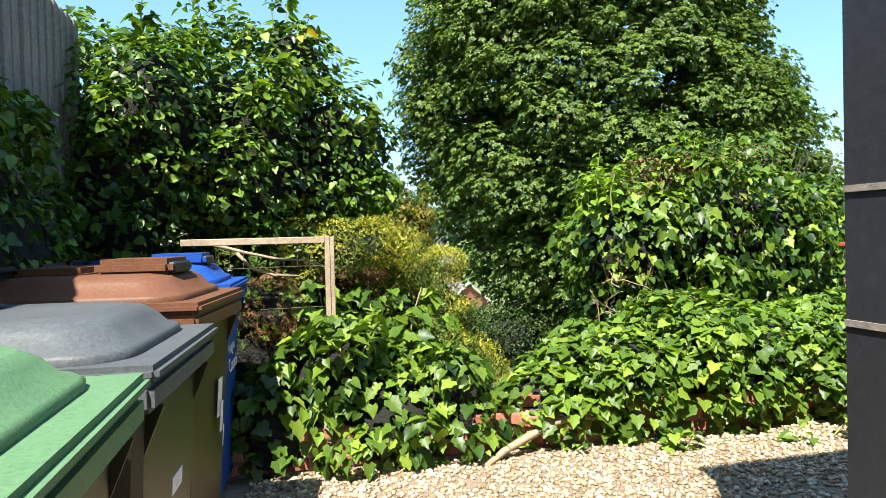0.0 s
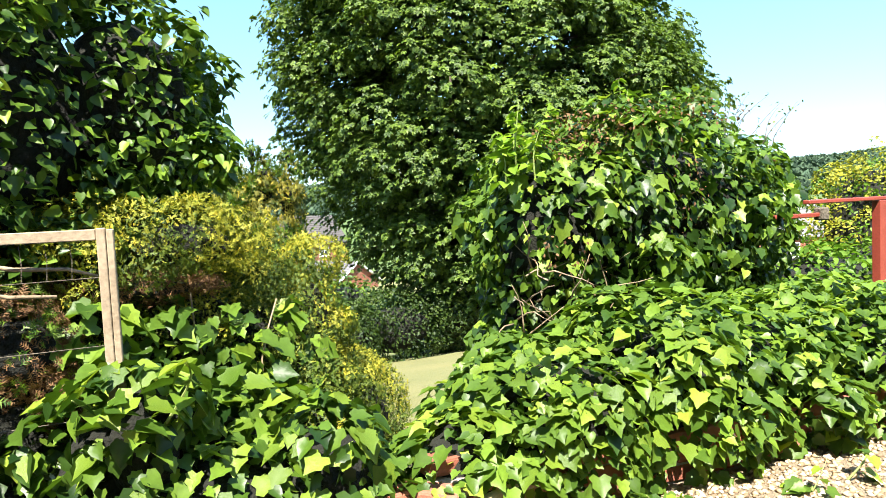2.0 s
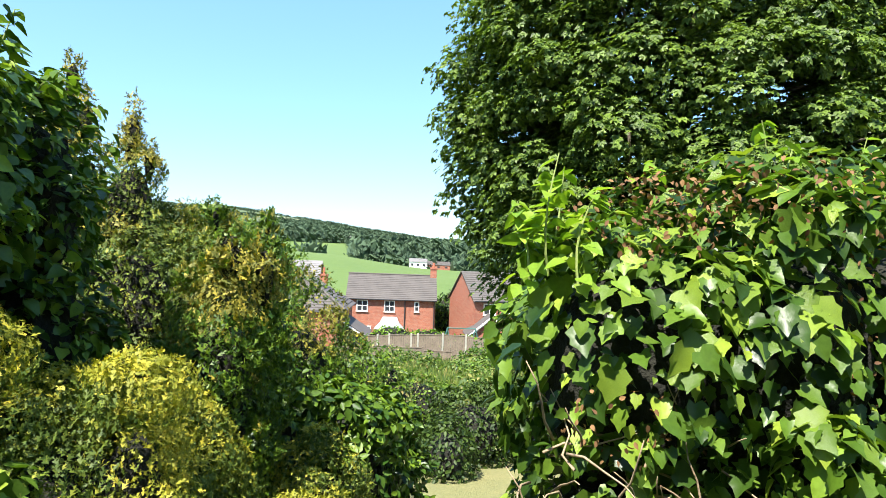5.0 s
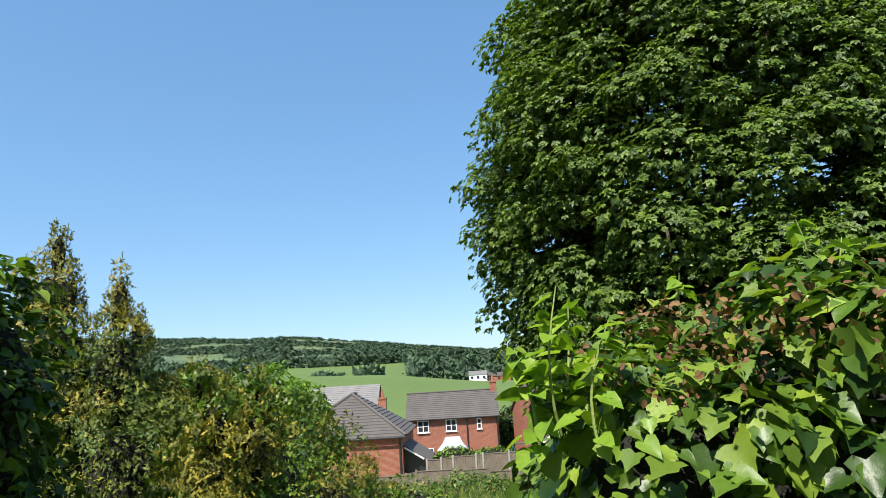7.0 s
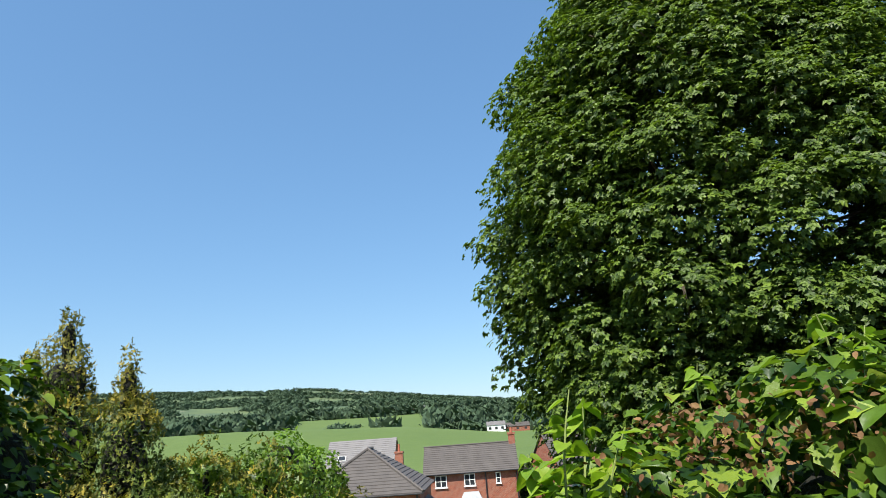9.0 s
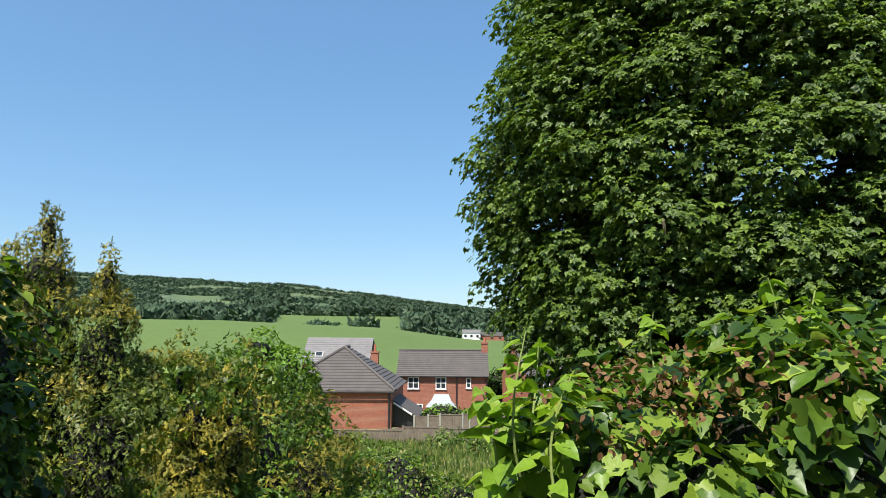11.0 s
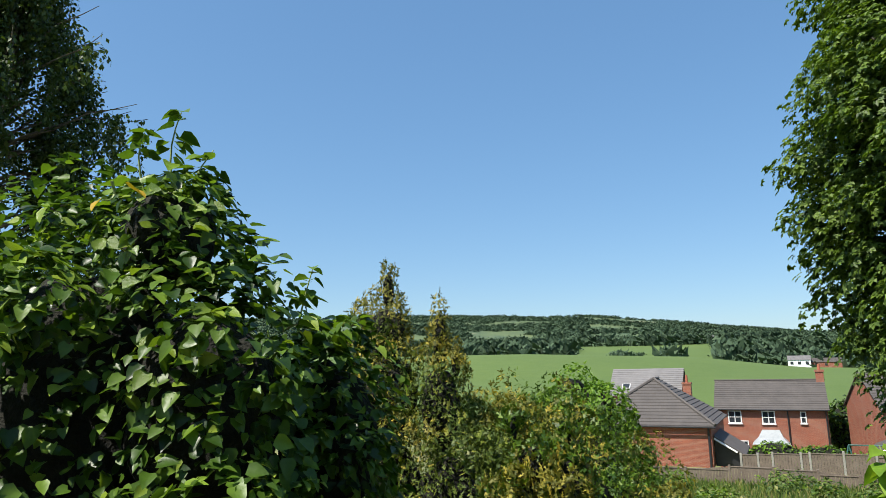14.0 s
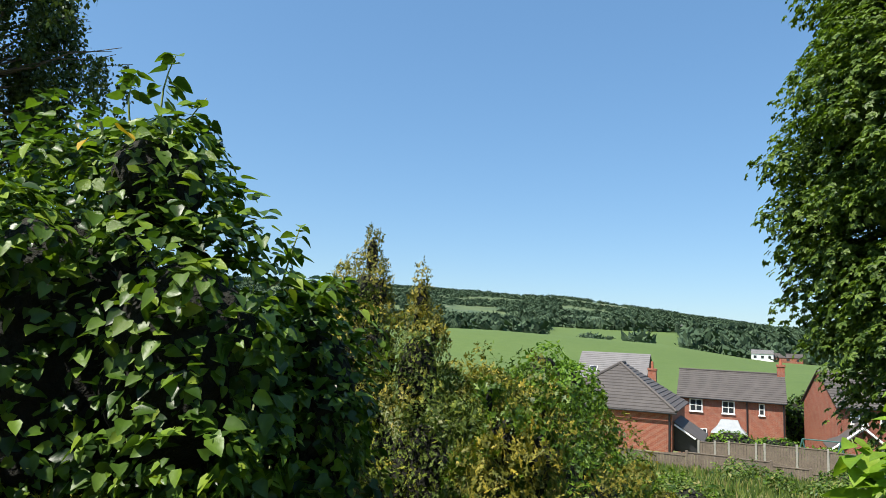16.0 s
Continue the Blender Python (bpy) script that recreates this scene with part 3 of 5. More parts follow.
# ---- wheelie bins ----
def build_bin(name, y, lid_mat, body_mat, label, notch=False, turn=0.0):
    b = thing(name, (-0.245, y, 0), label, "wheelie bin", "row of wheelie bins")
    b.rotation_euler = (0, 0, radians(turn))
    # local: +x is the front, y across
    bm = bmesh.new()
    W, D = 0.33, 0.80
    rings = [(0.06, 0.24, -0.68, -0.10), (0.35, 0.265, -0.72, -0.085), (0.80, 0.30, -0.77, -0.055), (0.93, 0.31, -0.79, -0.045)]
    loops = []
    for z, w, x0, x1 in rings:
        c = 0.05
        ring = [(x0 + c, -w), (x1 - c, -w), (x1 - c * 0.3, -w + c * 0.3), (x1, -w + c), (x1, w - c), (x1 - c * 0.3, w - c * 0.3), (x1 - c, w), (x0 + c, w), (x0, w - c), (x0, -w + c)]
        loops.append([bm.verts.new((px, py, z)) for px, py in ring])
    for l0, l1 in zip(loops, loops[1:]):
        for k in range(len(l0)):
            k2 = (k + 1) % len(l0)
            bm.faces.new((l0[k], l0[k2], l1[k2], l1[k]))
    bm.faces.new(loops[0][::-1])
    bm.faces.new(loops[-1])
    part("body", bm, body_mat, b)
    bm = box_bm(-0.82, -0.012, -0.33, 0.33, 0.905, 0.965, 0.012, 2)
    part("rim", bm, lid_mat, b)
    # lid: flat skirt, stepped dome
    lid = part("lid", box_bm(-0.82, 0.0, -0.335, 0.335, 0.967, 1.002, 0.012, 2), lid_mat, b)
    bm = bmesh.new()
    loops = []
    for z, w, x0, x1 in [(1.001, 0.300, -0.76, -0.075), (1.016, 0.300, -0.76, -0.075), (1.024, 0.292, -0.752, -0.083), (1.030, 0.272, -0.735, -0.10), (1.062, 0.252, -0.71, -0.125), (1.080, 0.230, -0.69, -0.15), (1.088, 0.195, -0.65, -0.19)]:
        c = 0.11
        ring = []
        for cx, cy, a0 in ((x1 - c, -w + c, -90), (x1 - c, w - c, 0), (x0 + c, w - c, 90), (x0 + c, -w + c, 180)):
            for s in range(5):
                a = radians(a0 + s * 22.5)
                ring.append((cx + c * math.cos(a), cy + c * math.sin(a)))
        loops.append([bm.verts.new((px, py, z)) for px, py in ring])
    for l0, l1 in zip(loops, loops[1:]):
        for k in range(len(l0)):
            k2 = (k + 1) % len(l0)
            bm.faces.new((l0[k], l0[k2], l1[k2], l1[k]))
    bm.faces.new(loops[-1])
    dome = part("lid_dome", bm, lid_mat, b)
    for q in dome.data.polygons:
        q.use_smooth = q.normal.z < 0.98
    if notch:
        part("lid_grip", box_bm(-0.40, -0.14, -0.16, 0.10, 1.075, 1.135, 0.02, 2), lid_mat, b)
        # A black block stands for the shade in the grip's hollow.
        part("grip_shade_block", box_bm(-0.30, -0.136, -0.13, 0.06, 1.085, 1.122, 0.006), MAT["black"], b, "black block for the shaded hollow of the lid grip")
        part("lid_ridge", box_bm(-0.66, -0.42, -0.17, 0.17, 1.07, 1.112, 0.02, 2), lid_mat, b)
    else:
        part("lid_ridge", box_bm(-0.68, -0.46, -0.19, 0.14, 1.075, 1.118, 0.022, 2), lid_mat, b)
    for s in (-1, 1):
        bm = bmesh.new()
        gus = [[bm.verts.new((x, s * 0.24 + w, z)) for x, z in ((-0.052, 0.904), (-0.014, 0.904), (-0.056, 0.80))] for w in (-0.006, 0.006)]
        bm.faces.new(gus[0])
        bm.faces.new(gus[1][::-1])
        for i in range(3):
            bm.faces.new((gus[0][(i + 1) % 3], gus[0][i], gus[1][i], gus[1][(i + 1) % 3]))
        part("gusset", bm, body_mat, b)
        pts = [(-0.62, s * 0.27, 1.0), (-0.58, s * 0.27, 1.09), (-0.58, s * 0.26, 1.108), (-0.58, s * 0.11, 1.11), (-0.58, s * 0.08, 1.095), (-0.61, s * 0.07, 1.03)]
        vs, fs = tube([Vector((p[0] - 0.1, p[1], p[2])) for p in pts], [0.012] * 6, 8)
        mesh_object("handle", vs, fs, MAT["black"] if lid_mat is not MAT["bin_green"] else lid_mat, b, "", True)
        bm = bmesh.new()
        bmesh.ops.create_cone(bm, cap_ends=True, segments=20, radius1=0.10, radius2=0.10, depth=0.05)
        bmesh.ops.bevel(bm, geom=[e for e in bm.edges if e.calc_face_angle(0) > 1], offset=0.012, segments=2, affect="EDGES")
        bmesh.ops.rotate(bm, verts=bm.verts, matrix=Matrix.Rotation(radians(90), 3, "X"))
        bmesh.ops.translate(bm, verts=bm.verts, vec=(-0.70, s * 0.285, 0.10))
        part("wheel", bm, MAT["rubber"], b)
    return b


def flat_text(name, body, size, m, material, parent):
    cu = bpy.data.curves.new(name, "FONT")
    cu.body = body
    cu.size = size
    cu.extrude = 0.0012
    cu.align_x = "CENTER"
    tmp = bpy.data.objects.new(name, cu)
    me = bpy.data.meshes.new_from_object(tmp)
    bpy.data.objects.remove(tmp)
    me.materials.append(material)
    ob = new(name, me)
    ob.parent = parent
    ob.matrix_basis = m
    return ob


def front_pose(y, z):
    """Upright on the sloping front face of a bin, read from +x."""
    k = (z - 0.35) / 0.45
    x = -0.085 + 0.03 * k + 0.003
    return pose(x, y, z, 86.2, 0, 90)


bin_green = build_bin("wheelie_bin", 0.88, MAT["bin_green"], MAT["bin_olive"], "dark green wheelie bin with a pale green plastic lid", turn=0)
bin_grey = build_bin("wheelie_bin", 1.60, MAT["bin_grey"], MAT["bin_olive"], "dark green wheelie bin with a scuffed grey lid", turn=-4)
bin_brown = build_bin("wheelie_bin", 2.44, MAT["bin_brown"], MAT["bin_dkbrown"], "brown wheelie bin with a raised grip on its lid", True, -8)
bin_blue = build_bin("wheelie_bin", 3.30, MAT["bin_blue"], MAT["bin_blue"], "bright blue wheelie bin printed with council lettering", True, -3)
bin_green.location.x = -0.27
bin_brown.scale = bin_blue.scale = (1, 1, 1.045)
flat_text("lettering", "Wigan\nCouncil", 0.085, front_pose(0.02, 0.67), MAT["print"], bin_blue)
for k in range(3):
    ob = part("print_bar", box_bm(-0.001, 0.0012, -0.03 + 0.012 * k, 0.03 - 0.012 * k, 0, 0.14 - 0.03 * k, 0.0005), MAT["print"], bin_brown)
    ob.matrix_basis = Matrix.Translation((-0.062, 0.10 + 0.02 * k, 0.55 - 0.06 * k)) @ pose(0, 0, 0, 0, 4, 0)
for k in range(2):
    ob = part("print_bar", box_bm(-0.001, 0.0012, -0.05, 0.05, 0, 0.045, 0.0005), MAT["print"], bin_grey)
    ob.matrix_basis = Matrix.Translation((-0.066, 0.06, 0.62 - 0.09 * k)) @ pose(0, 0, 0, 0, 4, 0)


# ---- trellis frame ----
def build_trellis():
    t = thing("trellis_frame", (0.2, 3.69, 0), "weathered timber trellis frame with rusty wire, ivy climbing it", "trellis")
    part("post", box_bm(-0.02, 0.008, -0.022, 0.022, -0.05, 1.255, 0.003), MAT["timber"], t)
    part("post", box_bm(0.010, 0.032, -0.02, 0.03, -0.05, 1.25, 0.003), MAT["timber"], t)
    part("top_rail", box_bm(-0.78, -0.021, -0.018, 0.018, 1.215, 1.252, 0.003), MAT["timber"], t)
    for z in (1.09, 0.86, 0.62):
        vs, fs = tube([(-0.78, 0, z), (-0.5, 0.004, z - 0.004), (-0.02, 0, z)], [0.0016] * 3, 5)
        mesh_object("wire", vs, fs, MAT["bark"], t)
    for k in range(10):
        x = -0.75 + 0.072 * k
        vs, fs = tube([(x, 0.004, 1.215), (x + 0.004, 0.006, 1.15), (x, 0.004, 1.09)], [0.0012] * 3, 4)
        mesh_object("wire", vs, fs, MAT["bark"], t)
    for pts in (((-0.62, 0.12, 1.22), (-0.45, 0.10, 1.17), (-0.28, 0.09, 1.13), (-0.12, 0.08, 1.12), (-0.03, 0.07, 1.09)), ((-0.5, 0.1, 1.17), (-0.42, 0.09, 1.08), (-0.30, 0.08, 1.04), (-0.16, 0.08, 1.03))):
        vs, fs = tube([Vector(p) for p in pts], [0.011 - 0.0015 * j for j in range(len(pts))], 6)
        mesh_object("bare_stem", vs, fs, MAT["stem"], t, "pale bare climbing stem", True)


build_trellis()


# ---- ivy and shrubs ----
def ivy_mass(name, ells, n, size, label, seed, at, pieces=0, near=None, floor=0.02, mats=("ivy", "ivy_dark"), core=0.68, depth=0.3, up=0.55, template=IVY, bumpy=0.13, spread=0.5, swell=(40, 0.14), hang=0.9, light=0.45):
    rng = np.random.default_rng(seed)
    t = thing(name, at, label, "ivy")
    core_object("shade_core", ells, core, MAT["core"], t, "near-black solid core for the shade among the stems", floor)
    P, N = mass_points(billow(ells, swell[0], swell[1], seed), n, rng, depth, bumpy, 1.9, floor)
    A = frames_for(N, up, hang, rng, spread)
    S = rng.uniform(size[0], size[1], len(P)) * np.where(rng.random(len(P)) < 0.25, 0.6, 1.0)
    pick = np.zeros(len(P), bool)
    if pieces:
        # Up-facing leaves, picked as lit, become single pieces in a paler green.
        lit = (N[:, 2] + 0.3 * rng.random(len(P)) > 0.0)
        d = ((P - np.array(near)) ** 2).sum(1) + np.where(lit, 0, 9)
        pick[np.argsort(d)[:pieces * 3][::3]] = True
    k = rng.random(len(P)) < light
    heart = rng.random(len(P)) < 0.4
    for m, sel in ((mats[0], ~k & ~pick), (mats[1], k & ~pick)):
        scatter("ivy_leaves", template, P[sel & ~heart], A[sel & ~heart], S[sel & ~heart], MAT[m], t, "glossy lobed leaves")
        scatter("ivy_leaves", IVY_HEART, P[sel & heart], A[sel & heart], S[sel & heart] * 0.9, MAT[m], t, "glossy heart-shaped leaves")
    if pieces:
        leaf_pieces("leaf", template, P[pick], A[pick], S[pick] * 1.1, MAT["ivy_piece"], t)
    return t


LOW_RIGHT = [((1.55, 3.75, 0.16), (0.42, 0.38, 0.30)), ((2.0, 3.82, 0.26), (0.50, 0.46, 0.40)), ((2.6, 3.9, 0.28), (0.60, 0.56, 0.46)),
             ((3.25, 3.95, 0.26), (0.62, 0.62, 0.46)), ((3.95, 3.95, 0.26), (0.65, 0.66, 0.44)), ((4.7, 4.0, 0.24), (0.7, 0.68, 0.42)), ((5.5, 4.0, 0.2), (0.7, 0.7, 0.4))]
low_right = ivy_mass("ivy_bank", LOW_RIGHT, 13000, (0.040, 0.102), "dense bright green ivy spilling over the low brick wall", 11, (2.6, 3.8, 0), 280, (2.0, 3.3, 0.6), 0.03, ("ivy", "ivy"), depth=0.36, up=1.3, spread=0.6, bumpy=0.2, swell=(70, 0.15), hang=0.6)

LOW_LEFT = [((0.52, 3.66, 0.16), (0.42, 0.36, 0.36)), ((0.88, 3.68, 0.20), (0.30, 0.30, 0.36)), ((0.15, 3.72, 0.30), (0.26, 0.22, 0.42)), ((0.28, 3.62, 0.52), (0.16, 0.16, 0.30)), ((-0.12, 3.62, 0.16), (0.36, 0.22, 0.42)), ((0.45, 3.82, 0.36), (0.28, 0.18, 0.30)), ((0.75, 3.82, 0.3), (0.22, 0.18, 0.26))]
low_left = ivy_mass("ivy_bank", LOW_LEFT, 2900, (0.048, 0.108), "ivy trailing from the trellis over the gravel edge", 12, (0.5, 3.66, 0), 200, (0.5, 3.3, 0.5), 0.03, depth=0.3, up=0.7)

HUMP = [((2.82, 5.2, 1.05), (0.54, 0.62, 0.74)), ((3.4, 5.15, 1.15), (0.66, 0.64, 0.78)), ((4.1, 5.4, 1.15), (0.72, 0.72, 0.80)), ((4.75, 5.6, 0.95), (0.55, 0.6, 0.72)),
        ((3.3, 5.15, 0.35), (0.8, 0.55, 0.6)), ((2.75, 5.35, 0.3), (0.38, 0.5, 0.55)), ((4.3, 5.4, 0.35), (0.8, 0.6, 0.6)), ((3.7, 6.0, 1.2), (0.9, 0.6, 0.8)), ((5.12, 5.7, 1.2), (0.42, 0.48, 0.52))]
hump = ivy_mass("ivy_bush", HUMP, 14500, (0.040, 0.115), "large rounded old bush smothered in glossy green ivy", 13, (3.4, 5.3, -0.3), 280, (2.6, 4.4, 1.3), -0.35, depth=0.42, core=0.6, bumpy=0.24, up=0.8, swell=(90, 0.17), hang=0.8)

MOUND = [((0.04, 4.55, 2.44), (0.28, 0.28, 0.30)), ((-0.32, 4.55, 1.75), (0.68, 0.70, 0.94)), ((0.27, 4.55, 1.80), (0.42, 0.42, 0.56)), ((0.42, 5.06, 1.66), (0.32, 0.32, 0.50)), ((-0.98, 4.1, 1.6), (0.46, 0.62, 0.93)), ((-0.76, 4.0, 1.98), (0.36, 0.45, 0.54)),
         ((-0.55, 4.85, 0.8), (0.75, 0.6, 0.85)), ((-1.06, 2.6, 1.1), (0.10, 1.2, 0.70)), ((-1.3, 4.6, 1.6), (0.7, 0.9, 0.95)), ((0.35, 5.2, 1.1), (0.34, 0.34, 0.6))]
mound = ivy_mass("ivy_thicket", MOUND, 36000, (0.030, 0.074), "tall dark ivy thicket swallowing the fence above the bins", 14, (-0.5, 4.4, 0), 280, (0.3, 3.9, 2.4), 0.05, ("ivy_dark", "ivy"), 0.62, 0.42, 1.2, IVY_PLAIN, 0.22, spread=0.65, swell=(130, 0.14), hang=0.25, light=0.58)


def stalk_spray(name, base, tip, n, size, seed, label, mat="ivy_pale", template=IVY_PLAIN, parent=None):
    """An upright shoot with alternate leaves."""
    rng = np.random.default_rng(seed)
    t = parent or thing(name, base, label, "shoot")
    b, e = np.array(base, float), np.array(tip, float)
    bend = rng.normal(0, 0.03, 3)
    pts = [b + (e - b) * k + bend * math.sin(math.pi * k) for k in np.linspace(0, 1, 6)]
    vs, fs = tube([Vector(p) for p in pts], list(np.linspace(0.006, 0.002, 6)), 5)
    st = mesh_object("stem", vs, fs, MAT["stem_green"], t)
    st.matrix_parent_inverse = Matrix.Translation(-t.location)
    k = rng.random(n) ** 0.8
    P = b + (e - b) * k[:, None] + bend * np.sin(np.pi * k)[:, None]
    ang = rng.uniform(0, 2 * math.pi, n)
    out = np.stack([np.cos(ang), np.sin(ang), rng.uniform(-0.1, 0.5, n)], 1)
    P2 = P + out * rng.uniform(0.01, 0.07, n)[:, None] * (1.15 - k)[:, None]
    z = np.tile(np.array([0, 0, 1.0]), (n, 1)) + out * 0.3 + rng.normal(0, 0.3, (n, 3))
    z /= np.linalg.norm(z, axis=1)[:, None]
    tt = out - z * (out * z).sum(1)[:, None]
    tt /= np.linalg.norm(tt, axis=1)[:, None]
    A = np.stack([np.cross(tt, z), tt, z], 2)
    scatter("leaves", template, P2, A, rng.uniform(size[0], size[1], n) * (1.1 - 0.4 * k), MAT[mat], t, "pale young leaves")
    return t


hump_tips = [((2.42, 4.86, 1.45), (2.44, 4.83, 1.90)), ((2.52, 4.80, 1.4), (2.58, 4.78, 1.78)), ((2.36, 4.9, 1.35), (2.30, 4.88, 1.72)), ((2.45, 4.95, 1.5), (2.50, 5.0, 1.86)),
             ((3.22, 4.95, 1.75), (3.25, 4.92, 2.08)), ((3.5, 5.2, 1.8), (3.55, 5.2, 2.06)), ((3.0, 5.3, 1.7), (2.98, 5.3, 1.98)), ((3.9, 5.3, 1.85), (3.95, 5.3, 2.12))]
for k, (b, e) in enumerate(hump_tips):
    stalk_spray("ivy_shoot", b, e, 26 if k < 4 else 14, (0.06, 0.11), 40 + k, "pale upright ivy shoot above the overgrown bush", "ivy_pale")
mound_tips = [((0.03, 4.58, 2.58), (0.06, 4.56, 2.96)), ((-0.06, 4.55, 2.55), (-0.07, 4.5, 2.88)), ((0.14, 4.60, 2.5), (0.18, 4.62, 2.80)), ((-0.5, 4.1, 2.4), (-0.5, 4.05, 2.66)),
              ((0.35, 4.95, 2.1), (0.42, 4.95, 2.36)), ((0.52, 4.9, 1.9), (0.64, 4.87, 2.12)), ((-0.3, 4.9, 2.6), (-0.3, 4.9, 2.85)), ((-0.75, 3.8, 2.35), (-0.72, 3.7, 2.6))]
for k, (b, e) in enumerate(mound_tips):
    stalk_spray("ivy_shoot", b, e, 22, (0.06, 0.11), 60 + k, "fresh ivy shoot rising from the thicket", "ivy")
stalk_spray("ivy_shoot", (0.30, 3.50, 0.55), (0.12, 3.30, 0.78), 14, (0.09, 0.15), 81, "large-leaved ivy shoot reaching over the gravel", "ivy")
stalk_spray("ivy_shoot", (0.34, 3.50, 0.60), (0.42, 3.34, 0.84), 10, (0.09, 0.14), 82, "large-leaved ivy shoot reaching over the gravel", "ivy")

for k, (x, y) in enumerate(((1.98, 3.26), (2.12, 3.22), (2.86, 3.18), (3.05, 3.16), (1.52, 3.36))):
    stalk_spray("ivy_sprig", (x, y, 0.01), (x + 0.05, y - 0.03, 0.13), 9 if k < 4 else 12, (0.06, 0.11) if k < 4 else (0.03, 0.05), 90 + k, "small ivy sprig rooted in the gravel edge", "ivy", IVY)
stalk_spray("ivy_sprig", (0.08, 4.26, 2.60), (0.09, 4.22, 2.52), 2, (0.08, 0.10), 97, "single yellowed ivy leaf", "yellow", IVY_PLAIN)

# bare stems and brown patches on the bush
def build_twigs():
    rng = random.Random(21)
    stems = []
    for k in range(46):
        x, y, z = 2.55 + rng.uniform(-0.2, 0.5), 4.72 + rng.uniform(-0.1, 0.3), rng.uniform(0.2, 0.9)
        pts = [Vector((x, y, z))]
        d = Vector((rng.uniform(-0.6, 0.6), rng.uniform(-0.8, 0.1), rng.uniform(-0.3, 0.6)))
        for s in range(4):
            d += Vector((rng.uniform(-0.3, 0.3), rng.uniform(-0.3, 0.3), rng.uniform(-0.3, 0.3)))
            pts.append(pts[-1] + d.normalized() * 0.09)
        stems.append((pts, [0.006, 0.005, 0.004, 0.003, 0.002]))
    for pts, radii in stems:
        vs, fs = tube(pts, radii, 5)
        mesh_object("bare_twig", vs, fs, MAT["stem"], hump, "bare pale twig", True).matrix_parent_inverse = Matrix.Translation(-hump.location)
    stems = []
    for k in range(9):
        p = Vector((5.05 + rng.uniform(-0.3, 0.4), 5.65 + rng.uniform(-0.15, 0.2), 1.66))
        pts = [p.copy()]
        d = Vector((rng.uniform(-0.2, 0.5), rng.uniform(-0.2, 0.2), 1.0))
        for s in range(5):
            d += Vector((rng.uniform(-0.15, 0.35), rng.uniform(-0.2, 0.2), -0.05))
            pts.append(pts[-1] + d.normalized() * rng.uniform(0.07, 0.14))
        stems.append((pts, [0.005, 0.004, 0.003, 0.003, 0.002, 0.0015]))
    ob = tubes_object("twig_spray", stems, MAT["bark"], hump, "thin airy twigs", 5)
    ob.matrix_parent_inverse = Matrix.Translation(-hump.location)
    r2 = np.random.default_rng(5)
    P = np.concatenate([np.array(s[0], float) for s in stems])
    P = P[r2.integers(0, len(P), 120)] + r2.normal(0, 0.025, (120, 3))
    N = r2.normal(size=(120, 3))
    N /= np.linalg.norm(N, axis=1)[:, None]
    scatter("twig_leaves", OVAL, P, frames_for(N, 0.4, 0, r2, 0.4), r2.uniform(0.02, 0.04, 120), MAT["scrub"], hump, "sparse small leaves")
    # dead brown leaves
    for c, r, n in (((2.75, 4.85, 1.66), (0.30, 0.22, 0.16), 220), ((3.1, 4.62, 1.78), (0.5, 0.25, 0.10), 160), ((3.8, 4.9, 1.85), (0.5, 0.3, 0.12), 160), ((3.3, 4.75, 1.66), (0.25, 0.22, 0.12), 60), ((3.0, 5.0, 1.78), (0.5, 0.3, 0.08), 60), ((2.65, 4.7, 0.95), (0.2, 0.15, 0.15), 90), ((4.6, 5.2, 1.5), (0.3, 0.2, 0.15), 80), ((2.95, 4.8, 1.74), (0.34, 0.22, 0.10), 60), ((3.3, 5.0, 1.86), (0.4, 0.3, 0.10), 30), ((3.6, 4.75, 1.35), (0.2, 0.15, 0.3), 120)):
        P, N = mass_points([(c, r)], n, r2, 0.5, 0.1)
        scatter("dead_leaves", OVAL, P, frames_for(N, 0.2, 0.5, r2, 0.6), r2.uniform(0.016, 0.034, len(P)), MAT["dead"], hump, "dry rusty brown leaves")


build_twigs()


def conifer(name, ells, n, size, label, seed, at, mats, floor, core=0.6, rise=-0.7, template=SPRAY, share=0.5, depth=0.25, bumpy=0.2, f=2.6, swell=(45, 0.14), upper=None):
    rng = np.random.default_rng(seed)
    t = thing(name, at, label, "shrub")
    core_object("inner_shade_core", ells, core, MAT["core"], t, "near-black solid core for the shade among the inner branches", floor)
    P, N = mass_points(billow(ells, swell[0], swell[1], seed) if swell[0] else ells, n, rng, depth, bumpy, f, floor)
    A = frames_for(N, 0.25, rise, rng, 0.55)
    S = rng.uniform(size[0], size[1], len(P))
    # Up-facing sprays take the lighter material: a top-lit look put into the colour.
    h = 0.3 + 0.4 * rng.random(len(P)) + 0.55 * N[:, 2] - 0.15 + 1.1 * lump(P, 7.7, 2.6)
    # Height raises the lighter share too: yellow tips, with shade below put in colour.
    if upper:
        h += np.clip((P[:, 2] - upper[0]) / (upper[1] - upper[0]), 0, 1) - 0.75
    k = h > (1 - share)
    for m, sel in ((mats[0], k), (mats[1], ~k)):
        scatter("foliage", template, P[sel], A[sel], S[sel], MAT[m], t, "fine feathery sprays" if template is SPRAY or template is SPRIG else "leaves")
    return t


